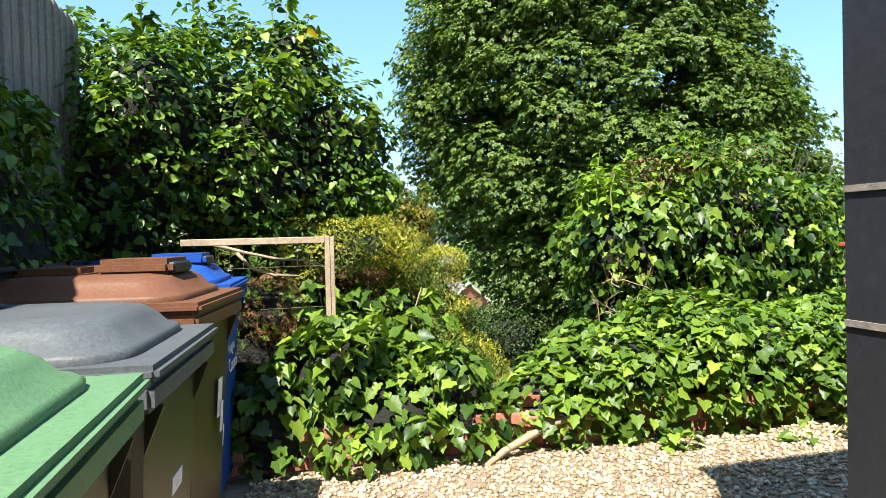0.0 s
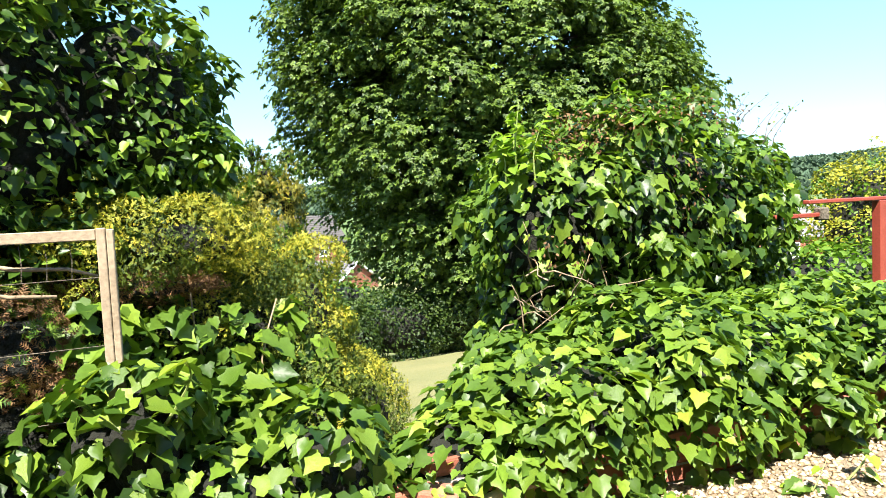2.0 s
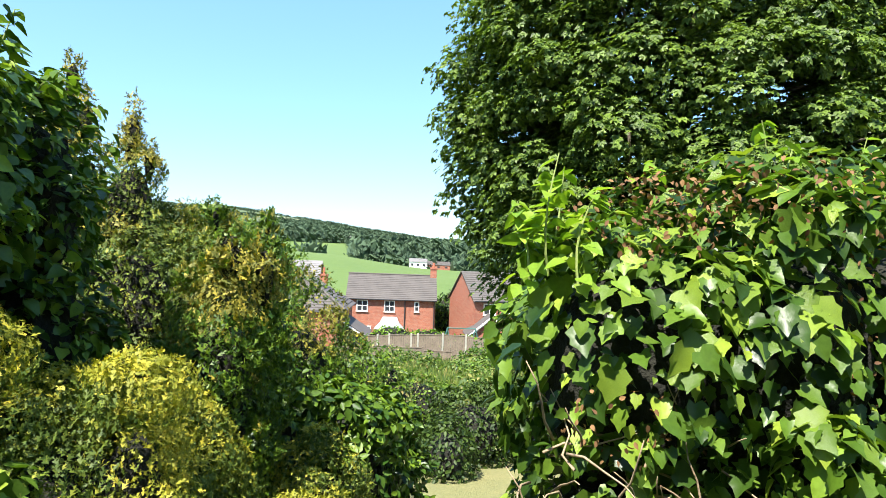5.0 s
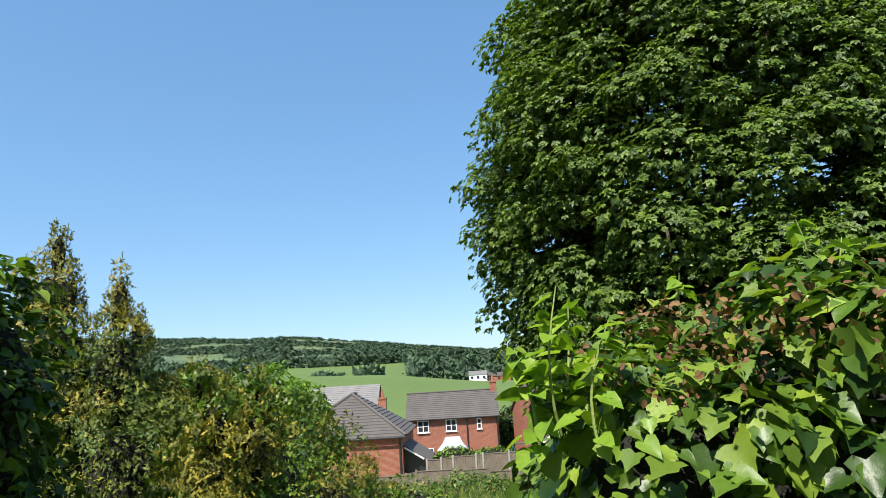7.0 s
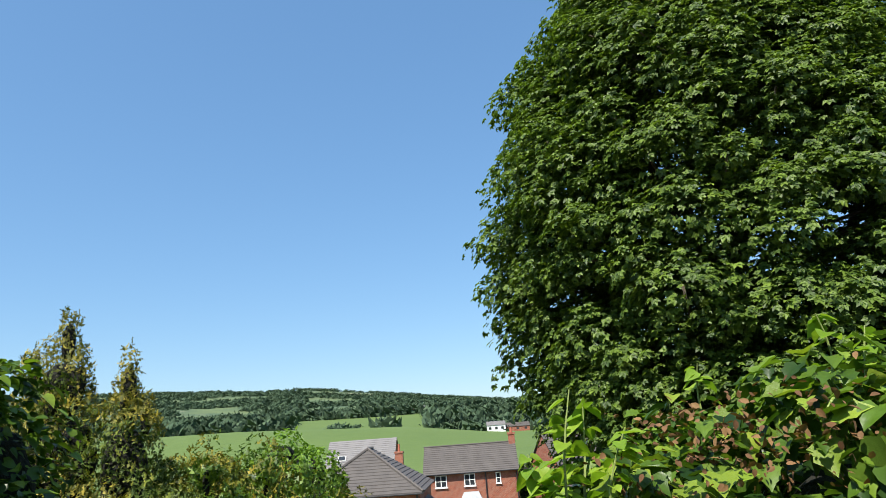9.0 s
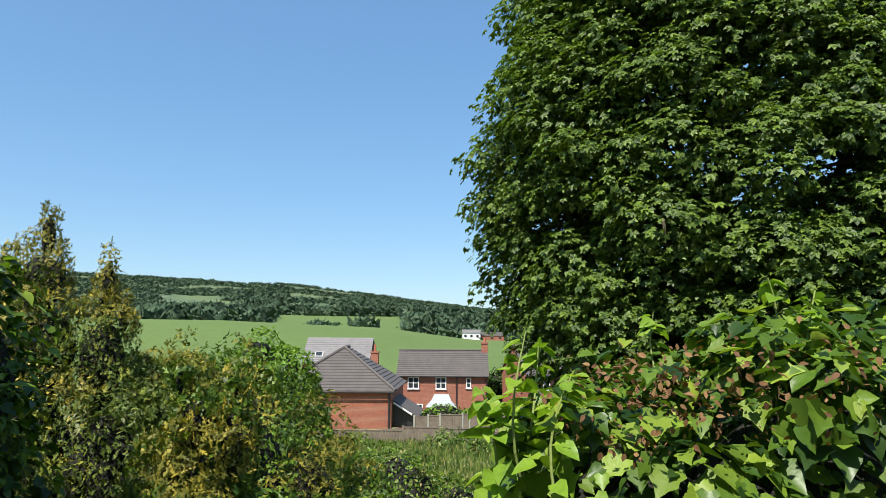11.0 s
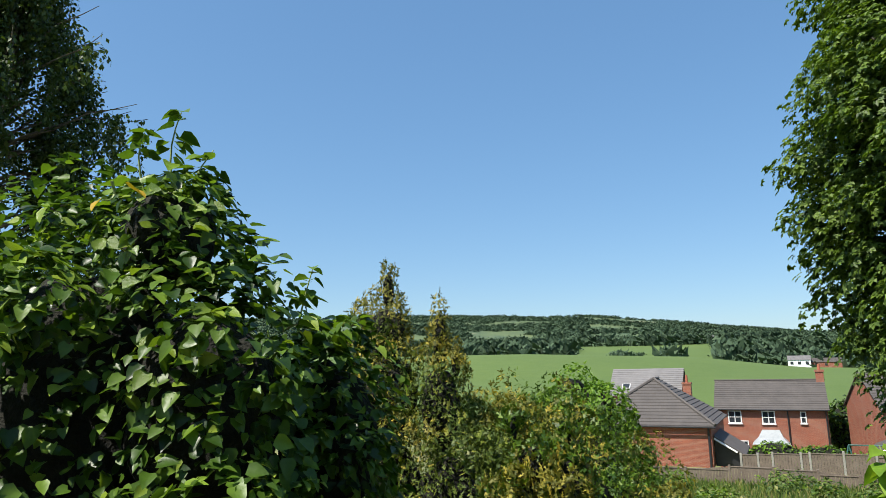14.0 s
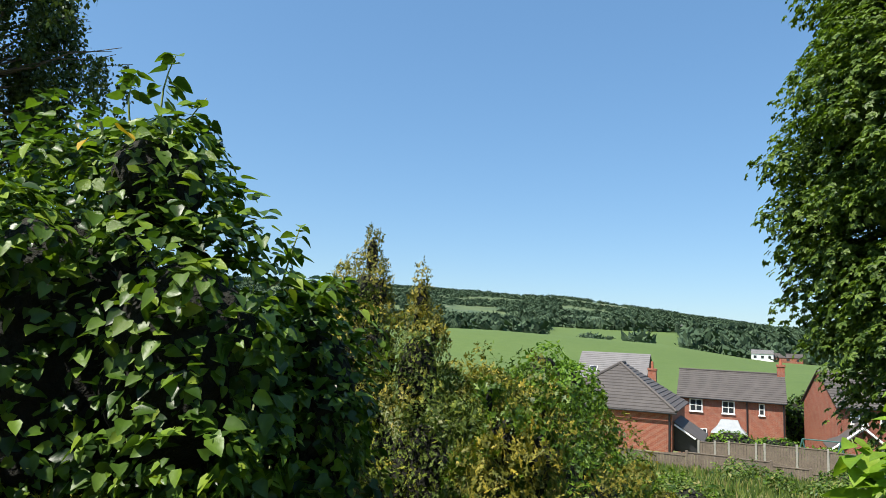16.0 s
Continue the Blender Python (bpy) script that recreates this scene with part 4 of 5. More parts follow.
GOLD = [((0.42, 4.52, 0.74), (0.48, 0.34, 0.50)), ((0.15, 4.58, 0.80), (0.40, 0.32, 0.48)), ((0.80, 4.75, 0.56), (0.40, 0.46, 0.48)), ((0.92, 5.2, 0.34), (0.34, 0.42, 0.52)), ((1.02, 4.4, 0.2), (0.28, 0.35, 0.5)), ((0.05, 4.36, 1.12), (0.36, 0.32, 0.23)), ((0.46, 4.30, 1.16), (0.38, 0.32, 0.18)), ((1.06, 4.6, 0.72), (0.15, 0.2, 0.38))]
conifer("golden_conifer", GOLD, 88000, (0.015, 0.036), "spreading golden conifer with yellow-tipped sprays", 31, (0.6, 4.6, -0.2), ("gold", "olive"), -0.3, 0.5, share=0.62, swell=(120, 0.12), upper=(0.4, 1.1), bumpy=0.3, template=SPRIG, depth=0.4)
conifer("golden_conifer", [((1.35, 4.75, 0.15), (0.24, 0.28, 0.34)), ((1.45, 5.5, -0.1), (0.32, 0.45, 0.45)), ((1.4, 6.2, 0.0), (0.36, 0.45, 0.5))], 26000, (0.016, 0.038), "low golden conifer beside the lawn", 32, (1.45, 5.3, -0.3), ("gold", "olive"), -0.5, 0.5, share=0.45, swell=(70, 0.12), template=SPRIG, depth=0.4)
CLIMB = [((0.42, 4.08, 0.62), (0.42, 0.10, 0.32)), ((0.75, 4.25, 0.55), (0.3, 0.12, 0.35)), ((0.12, 4.02, 0.72), (0.2, 0.10, 0.3))]


def climbing_ivy():
    rng = np.random.default_rng(55)
    t = thing("climbing_ivy", (0.45, 4.05, 0.1), "large ivy leaves climbing through the golden conifer", "ivy")
    P, N = mass_points(CLIMB, 560, rng, 0.5, 0.2, 3.0, 0.1)
    P = P[N[:, 1] < 0.25]
    N = N[N[:, 1] < 0.25]
    scatter("ivy_leaves", IVY, P, frames_for(N, 0.6, 0.9, rng, 0.5), rng.uniform(0.05, 0.12, len(P)), MAT["ivy"], t, "glossy lobed leaves")
    for x0, x1, z1 in ((0.25, 0.12, 0.98), (0.45, 0.5, 0.92), (0.68, 0.8, 0.86)):
        pts = [Vector((x0 + (x1 - x0) * k + 0.03 * math.sin(7 * k + x0 * 9), 4.0 + 0.14 * k, 0.05 + z1 * k)) for k in np.linspace(0, 1, 8)]
        vs, fs = tube(pts, list(np.linspace(0.008, 0.003, 8)), 6)
        mesh_object("stem", vs, fs, MAT["stem"], t, "", True).matrix_parent_inverse = Matrix.Translation(-t.location)


climbing_ivy()
TIPS = [((0.0, 6.2, 1.1), (0.46, 0.36, 0.80)), ((0.02, 6.2, 1.78), (0.32, 0.28, 0.44)), ((0.0, 6.2, 2.14), (0.18, 0.17, 0.30)), ((0.02, 6.2, 2.40), (0.06, 0.06, 0.20)), ((-0.14, 6.2, 2.18), (0.05, 0.05, 0.16)), ((0.13, 6.15, 2.18), (0.05, 0.05, 0.17)),
        ((0.44, 6.1, 1.1), (0.36, 0.30, 0.66)), ((0.38, 6.15, 1.72), (0.20, 0.18, 0.40)), ((0.36, 6.2, 2.10), (0.075, 0.07, 0.26)), ((0.46, 6.2, 1.98), (0.05, 0.05, 0.16)), ((0.35, 6.3, 0.8), (0.66, 0.45, 0.95)), ((0.72, 6.3, 1.0), (0.38, 0.34, 0.76))]
conifer("conifer", TIPS, 46000, (0.02, 0.046), "dark olive conifer with two bronzed pointed tips", 33, (0.3, 6.0, -0.4), ("gold_dull", "olive"), -0.4, 0.55, rise=-0.8, share=0.7, swell=(150, 0.09), upper=(1.3, 2.2), template=SPRIG, depth=0.4)
conifer("shrub", [((1.0, 5.8, 0.8), (0.30, 0.36, 0.80)), ((1.02, 5.8, 1.48), (0.12, 0.12, 0.22)), ((1.18, 5.85, 1.38), (0.10, 0.10, 0.28)), ((0.95, 5.78, 1.66), (0.03, 0.03, 0.12)), ((1.19, 5.85, 1.64), (0.03, 0.03, 0.10))], 15000, (0.022, 0.055), "olive-green shrub with upright bronzed sprigs", 34, (1.0, 5.8, -0.4), ("gold_dull", "shrub"), -0.6, 0.5, rise=-1.0, share=0.36, bumpy=0.3, swell=(60, 0.06), upper=(0.4, 1.4), template=SPRIG)
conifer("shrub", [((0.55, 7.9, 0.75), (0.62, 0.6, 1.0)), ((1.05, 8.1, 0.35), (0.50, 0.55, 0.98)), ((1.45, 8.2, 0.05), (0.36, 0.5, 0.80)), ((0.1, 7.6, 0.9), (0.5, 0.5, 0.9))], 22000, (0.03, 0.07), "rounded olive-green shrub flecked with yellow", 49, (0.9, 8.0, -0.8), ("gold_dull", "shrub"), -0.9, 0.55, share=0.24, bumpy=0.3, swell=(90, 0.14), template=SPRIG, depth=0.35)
conifer("shrub", [((1.5, 7.3, -0.1), (0.42, 0.5, 0.75)), ((1.75, 7.9, -0.35), (0.36, 0.5, 0.75)), ((0.9, 7.0, 0.2), (0.5, 0.4, 0.7))], 7000, (0.05, 0.10), "leafy green laurel shrub on the slope", 35, (1.4, 7.3, -0.6), ("shrub", "ivy_dark"), -0.7, template=OVAL4, rise=0.3)
conifer("dead_conifer_patch", [((-0.12, 3.95, 0.82), (0.2, 0.1, 0.2)), ((0.02, 3.95, 0.62), (0.12, 0.1, 0.15))], 900, (0.03, 0.06), "dead brown conifer foliage behind the trellis", 36, (-0.1, 3.95, 0.4), ("dead", "dead"), 0.3, swell=(0, 0))
conifer("dead_conifer_patch", [((0.28, 4.16, 0.99), (0.36, 0.08, 0.06))], 520, (0.03, 0.06), "dead brown conifer foliage under the golden sprays", 46, (0.4, 4.2, 0.4), ("dead", "dead"), 0.3, swell=(0, 0))
conifer("shrub", [((-0.35, 3.98, 0.85), (0.35, 0.14, 0.3)), ((-0.3, 4.05, 0.5), (0.5, 0.2, 0.5))], 2200, (0.03, 0.065), "green conifer hedge behind the trellis", 37, (-0.3, 4.0, 0), ("olive", "shrub"), 0.05)
conifer("sapling", [((-0.35, 11.6, 0.5), (0.75, 0.7, 1.25)), ((-0.4, 11.5, 1.45), (0.34, 0.34, 0.5)), ((0.08, 11.4, 0.6), (0.42, 0.5, 1.0)), ((0.05, 11.4, 1.4), (0.16, 0.16, 0.32))], 13000, (0.04, 0.08), "light green sapling clump on the slope", 38, (0.1, 11.5, -1.3), ("lime", "shrub"), -1.3, 0.7, swell=(40, 0.28), template=OVAL4, rise=0.1, share=0.75)
conifer("shrub", [((1.3, 12.6, -0.6), (0.9, 0.8, 0.9)), ((2.1, 13.6, -1.0), (0.8, 0.8, 0.7))], 9000, (0.04, 0.08), "grey-green bush at the foot of the slope", 39, (1.6, 13, -1.6), ("shrub", "scrub"), -1.8, 0.75, template=OVAL4, rise=0.1)
conifer("hedge", [((4.2, 13.0, -0.95), (1.2, 0.7, 0.75)), ((6.2, 13.2, -0.9), (1.5, 0.8, 0.85)), ((8.6, 13.4, -0.8), (1.6, 0.8, 0.9)), ((3.0, 12.4, -1.0), (0.7, 0.8, 0.75)), ((2.5, 10.9, -0.95), (0.4, 0.7, 0.55))], 30000, (0.04, 0.08), "clipped dark green hedge along the lawn foot", 41, (5, 13, -1.6), ("hedge", "hedge"), -1.75, 0.55, template=OVAL4, rise=0.2, depth=0.15, bumpy=0.08, swell=(30, 0.2))
conifer("golden_shrub", [((13.2, 10.0, 0.2), (1.3, 1.1, 1.8)), ((14.9, 9.8, 0.2), (1.2, 1.1, 2.1))], 20000, (0.05, 0.09), "golden yellow shrub beyond the red handrail", 42, (14, 10, -1.0), ("gold", "lime"), -1.2, 0.8, swell=(40, 0.35), template=OVAL4, rise=0.0, share=0.7)
conifer("shrub", [((6.6, 6.1, 0.1), (0.9, 0.7, 0.62)), ((7.6, 6.0, 0.1), (0.8, 0.7, 0.7)), ((6.0, 6.4, 0.0), (0.6, 0.6, 0.6)), ((9.2, 5.8, 0.1), (1.2, 0.8, 0.75))], 9000, (0.05, 0.10), "mixed green shrubs below the handrail", 43, (7, 6.1, -0.6), ("lime", "shrub"), -0.6, 0.8, template=OVAL4, rise=0.2)
conifer("bush", [((19.0, 12.0, 0.4), (2.2, 1.6, 2.2)), ((22.5, 13, 0.5), (2.4, 1.6, 2.6))], 7000, (0.10, 0.18), "tall green garden bush further along the slope", 44, (20, 12, -1.4), ("lime", "shrub"), -1.4, 0.8, swell=(40, 0.5), template=OVAL4, rise=0.2)


# ---- red handrail ----
def build_rail():
    t = thing("handrail", (5.44, 4.65, 0), "red-brown painted timber handrail with a square post", "handrail")
    part("post", box_bm(-0.035, 0.035, -0.035, 0.035, -0.05, 1.168, 0.004), MAT["rail_red"], t)
    part("top_rail", box_bm(-0.78, 2.2, -0.03, 0.03, 1.17, 1.2, 0.006), MAT["rail_red"], t)
    r = part("lower_rail", box_bm(-0.74, -0.2, 0.30, 0.34, 1.055, 1.09, 0.006), MAT["rail_red"], t)
    part("bracket", box_bm(-0.26, -0.18, 0.27, 0.36, 1.03, 1.13, 0.01), MAT["bark"], t, "dark bracket joining the rails")
    part("post", box_bm(2.0, 2.07, -0.035, 0.035, -0.2, 1.168, 0.004), MAT["rail_red"], t)


build_rail()


# ---- trees ----
def limb(p0, p1, sag, rng, n=6):
    p0, p1 = Vector(p0), Vector(p1)
    return [p0.lerp(p1, k / (n - 1)) + Vector((rng.uniform(-1, 1), rng.uniform(-1, 1), rng.uniform(-1, 1))) * 0.03 * (p1 - p0).length * (0 < k < n - 1) + Vector((0, 0, sag * math.sin(math.pi * k / (n - 1)))) for k in range(n)]


def build_sycamore():
    rng = np.random.default_rng(71)
    rnd = random.Random(71)
    base = Vector((5.8, 14.0, -1.75))
    t = thing("sycamore_tree", base, "large spreading sycamore in full dark green leaf", "tree")
    inv = Matrix.Translation(-base)
    heights = [-1.0, 0.0, 1.5, 3.0, 5.0, 6.0, 8.0, 10.0, 12.0, 13.2]
    west = [4.7, 3.9, 3.25, 2.7, 2.35, 2.5, 3.15, 4.5, 6.5, 7.7]
    east = [10.5, 12.0, 12.7, 12.9, 11.6, 11.0, 10.4, 9.8, 8.9, 8.1]
    clumps = []
    tries = 0
    while len(clumps) < 700 and tries < 30000:
        tries += 1
        z = rng.uniform(-0.9, 12.9)
        a = rng.uniform(0, 2 * math.pi)
        k = 1 - 0.5 * rng.random() ** 1.7
        r = rng.uniform(0.42, 0.82)
        w, e = float(np.interp(z, heights, west)) + 0.75 * r, float(np.interp(z, heights, east)) - 0.75 * r
        deep = 0.72 * (e - w) / 2
        swell = 1 + 0.10 * noise.noise(Vector((2.2 * math.cos(a), 2.2 * math.sin(a), z * 0.55)))
        p = np.array([(w + e) / 2 + (e - w) / 2 * k * swell * math.cos(a), 14.4 + deep * k * math.sin(a), z])
        if p[1] > 15.8 and rng.random() < 0.85:
            continue
        if z < 0.6 and (p[1] < 11.2 or p[1] > 14.5):
            continue
        if any(((p - q) ** 2).sum() < (0.62 * (r + s)) ** 2 * 0.48 for q, s in clumps):
            continue
        clumps.append((p, r))
    P, N = [], []
    for p, r in clumps:
        n = int(520 * r ** 1.7)
        u = rng.normal(size=(n, 3))
        u[:, 2] = np.abs(u[:, 2]) * np.where(rng.random(n) < 0.7, 1, -1)
        u /= np.linalg.norm(u, axis=1)[:, None]
        axis = np.array([7.8, 14.4, p[2] - 1.0])
        out = p - axis
        out = out / (np.linalg.norm(out) + 1e-9)
        # a fan of leaf tufts, each shoot turned outward and up
        q = p + (u * np.array([r, r, r * 0.62]) + out * 0.22 * r) * (1 - 0.55 * rng.random(n) ** 1.4)[:, None]
        q += 0.10 * r * np.sin(q[:, [1, 2, 0]] * 9.0 / r)
        q[:, 2] -= 0.20 * ((q[:, 0] - p[0]) ** 2 + (q[:, 1] - p[1]) ** 2) / r
        nn = u * 0.75 + out * 0.55
        nn /= np.linalg.norm(nn, axis=1)[:, None]
        P.append(q)
        N.append(nn)
    P, N = np.concatenate(P), np.concatenate(N)
    A = frames_for(N, 0.9, 0.15, rng, 0.35)
    S = rng.uniform(0.075, 0.14, len(P))
    scatter("crown", MAPLE, P, A, S, MAT["sycamore"], t, "dense five-lobed dark green leaves")
    fork = Vector((6.0, 14.1, 0.9))
    vs, fs = tube([base, base + Vector((0.02, 0, 0.4)), Vector((5.75, 14.0, -0.4)), fork, Vector((6.6, 14.3, 3.5)), Vector((7.3, 14.5, 7)), Vector((7.6, 14.6, 10.5)), Vector((7.7, 14.6, 12.5))], [0.24, 0.19, 0.16, 0.15, 0.12, 0.08, 0.05, 0.02], 12, 0.12, rnd)
    mesh_object("trunk", vs, fs, MAT["bark"], t, "", True).matrix_parent_inverse = inv
    vs, fs = tube([base + Vector((0.5, 0.3, -0.1)), Vector((6.5, 14.3, 0.2)), Vector((8.0, 14.8, 2.5)), Vector((9.6, 15, 5.5)), Vector((10.3, 15, 8))], [0.2, 0.17, 0.14, 0.08, 0.03], 10, 0.12, rnd)
    mesh_object("trunk", vs, fs, MAT["bark"], t, "", True).matrix_parent_inverse = inv
    spine = [Vector((5.8, 14.0, 0.5)), fork, Vector((6.6, 14.3, 3.5)), Vector((7.3, 14.5, 7)), Vector((7.6, 14.6, 10.5)), Vector((8.0, 14.8, 2.5)), Vector((9.6, 15, 5.5))]
    stems = []
    for k, (p, r) in enumerate(clumps[::2]):
        q = Vector(p)
        start = min(spine, key=lambda s: (s - q).length + 1.5 * max(0, s.z - q.z + 0.5))
        pts = limb(start, q, 0.25, rnd)
        L = (q - start).length
        stems.append((pts, [0.015 * L * (1 - 0.16 * j) + 0.008 for j in range(6)]))
    stems.sort(key=lambda s: -s[1][0])
    for pts, radii in stems[:30]:
        vs, fs = tube(pts, radii, 7)
        mesh_object("limb", vs, fs, MAT["bark"], t, "", True).matrix_parent_inverse = inv
    ob = tubes_object("branchwork", stems[30:], MAT["bark"], t, "grey-brown spreading smaller branches", 6)
    ob.matrix_parent_inverse = inv


build_sycamore()


def build_birch():
    rng = np.random.default_rng(72)
    rnd = random.Random(72)
    base = Vector((-11.2, 9.8, -0.9))
    t = thing("birch_tree", base, "tall silver birch with drooping grey-green foliage", "tree")
    inv = Matrix.Translation(-base)
    vs, fs = tube([base, base + Vector((0.1, 0, 3)), base + Vector((0.0, 0.1, 6.5)), base + Vector((0.3, 0.2, 10)), base + Vector((0.3, 0.2, 12.6))], [0.2, 0.16, 0.12, 0.06, 0.02], 10, 0.1, rnd)
    mesh_object("trunk", vs, fs, MAT["bark_birch"], t, "", True).matrix_parent_inverse = inv
    P, stems = [], []
    for k in range(230):
        h = rng.uniform(3.2, 12.8)
        reach = 4.0 * math.sin(math.pi * min(1, max(0.12, (13.6 - h) / 11.5)) * 0.62) * rng.uniform(0.35, 1.0)
        a = rng.uniform(0, 2 * math.pi)
        s = base + Vector((0.15, 0.1, h * 0.88))
        e = base + Vector((0.15 + reach * math.cos(a), 0.1 + reach * math.sin(a), h))
        stems.append((limb(s, e, 0.15, rnd), [0.03, 0.025, 0.02, 0.014, 0.01, 0.006]))
        for j in range(5):
            q = s.lerp(e, rng.uniform(0.45, 1.0))
            L = rng.uniform(0.5, 1.5)
            m = int(85 * L)
            u = rng.random(m)
            P.append(np.stack([q.x + rng.normal(0, 0.10, m), q.y + rng.normal(0, 0.10, m), q.z - u * L + rng.normal(0, 0.05, m)], 1))
    P = np.concatenate(P)
    N = rng.normal(size=P.shape)
    N /= np.linalg.norm(N, axis=1)[:, None]
    scatter("crown", DIAMOND, P, frames_for(N, 0.3, 0.9, rng, 0.3), rng.uniform(0.075, 0.13, len(P)), MAT["birch"], t, "hanging curtains of small leaves")
    tubes_object("branchwork", stems, MAT["bark"], t, "thin arching branches", 5).matrix_parent_inverse = inv


build_birch()


# ---- rough slope below the garden ----
def build_scrub():
    rng = np.random.default_rng(91)
    for k in range(46):
        x, y = rng.uniform(-9, 11), rng.uniform(16.5, 39)
        if y < 18 and 3.5 < x < 9:
            continue
        r = rng.uniform(0.5, 1.2)
        h = rng.uniform(0.35, 0.8)
        z = land(x, y)
        t = thing("bramble_bush", (x, y, z), "low scrubby bramble and grass bush on the slope", "bush", "bushes on the slope")
        P, N = mass_points([((x, y, z + h * 0.3), (r, r, h))], 330, rng, 0.35, 0.25, 2.0, z - 0.02)
        sel = rng.random(len(P)) < 0.6
        m1, m2 = [("scrub", "shrub"), ("shrub", "scrub"), ("scrub", "lime")][k % 3]
        for m, s in ((m1, sel), (m2, ~sel)):
            scatter("foliage", OVAL, P[s], frames_for(N[s], 0.4, 0, rng, 0.5), rng.uniform(0.10, 0.2, s.sum()), MAT[m], t)
    # rough grass tufts
    n = 14000
    x, y = rng.uniform(-10, 12, n), rng.uniform(15, 41, n)
    z = np.array([land(a, b) for a, b in zip(x, y)])
    tv = np.array([(-0.12, 0, 0), (0.12, 0, 0), (0.03, 1, 0.15), (-0.2, 0.8, -0.2), (-0.02, 0, 0.05)], float)
    tf = np.array([(0, 1, 2), (0, 4, 3)], int)
    nn = rng.normal(size=(n, 3)) * np.array([1, 1, 0.05])
    nn /= np.linalg.norm(nn, axis=1)[:, None]
    ob = scatter("rough_grass", (tv, tf), np.stack([x, y, z], 1), frames_for(nn, 0, -1.6, rng, 0.1), rng.uniform(0.2, 0.5, n), MAT["scrub"])
    tagged(ob, "long dry rough grass on the slope", "grass", kind="stuff")


build_scrub()


# ---- houses ----
def slab(p, thick):
    bm = bmesh.new()
    top = [bm.verts.new(q) for q in p]
    low = [bm.verts.new((q[0], q[1], q[2] - thick)) for q in p]
    bm.faces.new(top)
    bm.faces.new(low[::-1])
    for i in range(4):
        j = (i + 1) % 4
        bm.faces.new((top[j], top[i], low[i], low[j]))
    bmesh.ops.recalc_face_normals(bm, faces=bm.faces[:])
    return bm


def gable_roof(parent, x0, x1, y0, y1, eave, ridge, mat, over=0.25, rows=14, thick=0.06):
    """A boarded roof with overlapping courses of tiles on both slopes; ridge along x."""
    ym = (y0 + y1) / 2
    ze = eave - over * (ridge - eave) / ((y1 - y0) / 2)
    half = (y1 - y0) / 2 + over
    bm = bmesh.new()
    ends = [[bm.verts.new((x, ym - half, ze)), bm.verts.new((x, ym, ridge)), bm.verts.new((x, ym + half, ze))] for x in (x0 + 0.02, x1 - 0.02)]
    bm.faces.new(ends[0])
    bm.faces.new(ends[1][::-1])
    for i in range(3):
        j = (i + 1) % 3
        bm.faces.new((ends[0][j], ends[0][i], ends[1][i], ends[1][j]))
    bmesh.ops.recalc_face_normals(bm, faces=bm.faces[:])
    roof = part("roof", bm, mat, parent)
    for side in (-1, 1):
        ye = ym + side * half
        for k in range(rows):
            a, b = k / rows, min(1.0, (k + 1.12) / rows)
            part("tile_course", slab([(x0 - 0.15, ye + (ym - ye) * a, ze + (ridge - ze) * a + thick), (x1 + 0.15, ye + (ym - ye) * a, ze + (ridge - ze) * a + thick),
                                      (x1 + 0.15, ye + (ym - ye) * b, ze + (ridge - ze) * b + 0.012), (x0 - 0.15, ye + (ym - ye) * b, ze + (ridge - ze) * b + 0.012)], thick), mat, roof)
    return roof


def gable_wall_bm(x0, x1, y0, y1, z0, eave, ridge):
    bm = bmesh.new()
    ym = (y0 + y1) / 2
    prof = [(y0, z0), (y1, z0), (y1, eave), (ym, ridge), (y0, eave)]
    a = [bm.verts.new((x0, y, z)) for y, z in prof]
    b = [bm.verts.new((x1, y, z)) for y, z in prof]
    bm.faces.new(a)
    bm.faces.new(b[::-1])
    for i in range(5):
        j = (i + 1) % 5
        bm.faces.new((a[i], b[i], b[j], a[j]))
    bmesh.ops.recalc_face_normals(bm, faces=bm.faces[:])
    return bm


def window(parent, x0, x1, z0, z1, y, bars=1, cross=1):
    w = part("window", box_bm(x0, x1, y - 0.03, y + 0.02, z0, z1), MAT["glass"], parent)
    f = 0.07
    part("sill", box_bm(x0 - 0.06, x1 + 0.06, y - 0.12, y - 0.001, z0 - 0.07, z0 - 0.002), MAT["white"], w)
    for a, b, c, d in ((x0 - 0.01, x0 + f, z0, z1), (x1 - f, x1 + 0.01, z0, z1), (x0 + f, x1 - f, z0, z0 + f), (x0 + f, x1 - f, z1 - f, z1)):
        part("frame", box_bm(a, b, y - 0.07, y - 0.002, c, d), MAT["white"], w)
    for k in range(bars):
        xm = x0 + (x1 - x0) * (k + 1) / (bars + 1)
        part("glazing_bar", box_bm(xm - 0.035, xm + 0.035, y - 0.065, y - 0.003, z0 + f, z1 - f), MAT["white"], w)
    if cross:
        zm = z0 + (z1 - z0) * 0.5
        part("glazing_bar", box_bm(x0 + f, x1 - f, y - 0.06, y - 0.004, zm - 0.025, zm + 0.025), MAT["white"], w)
    return w


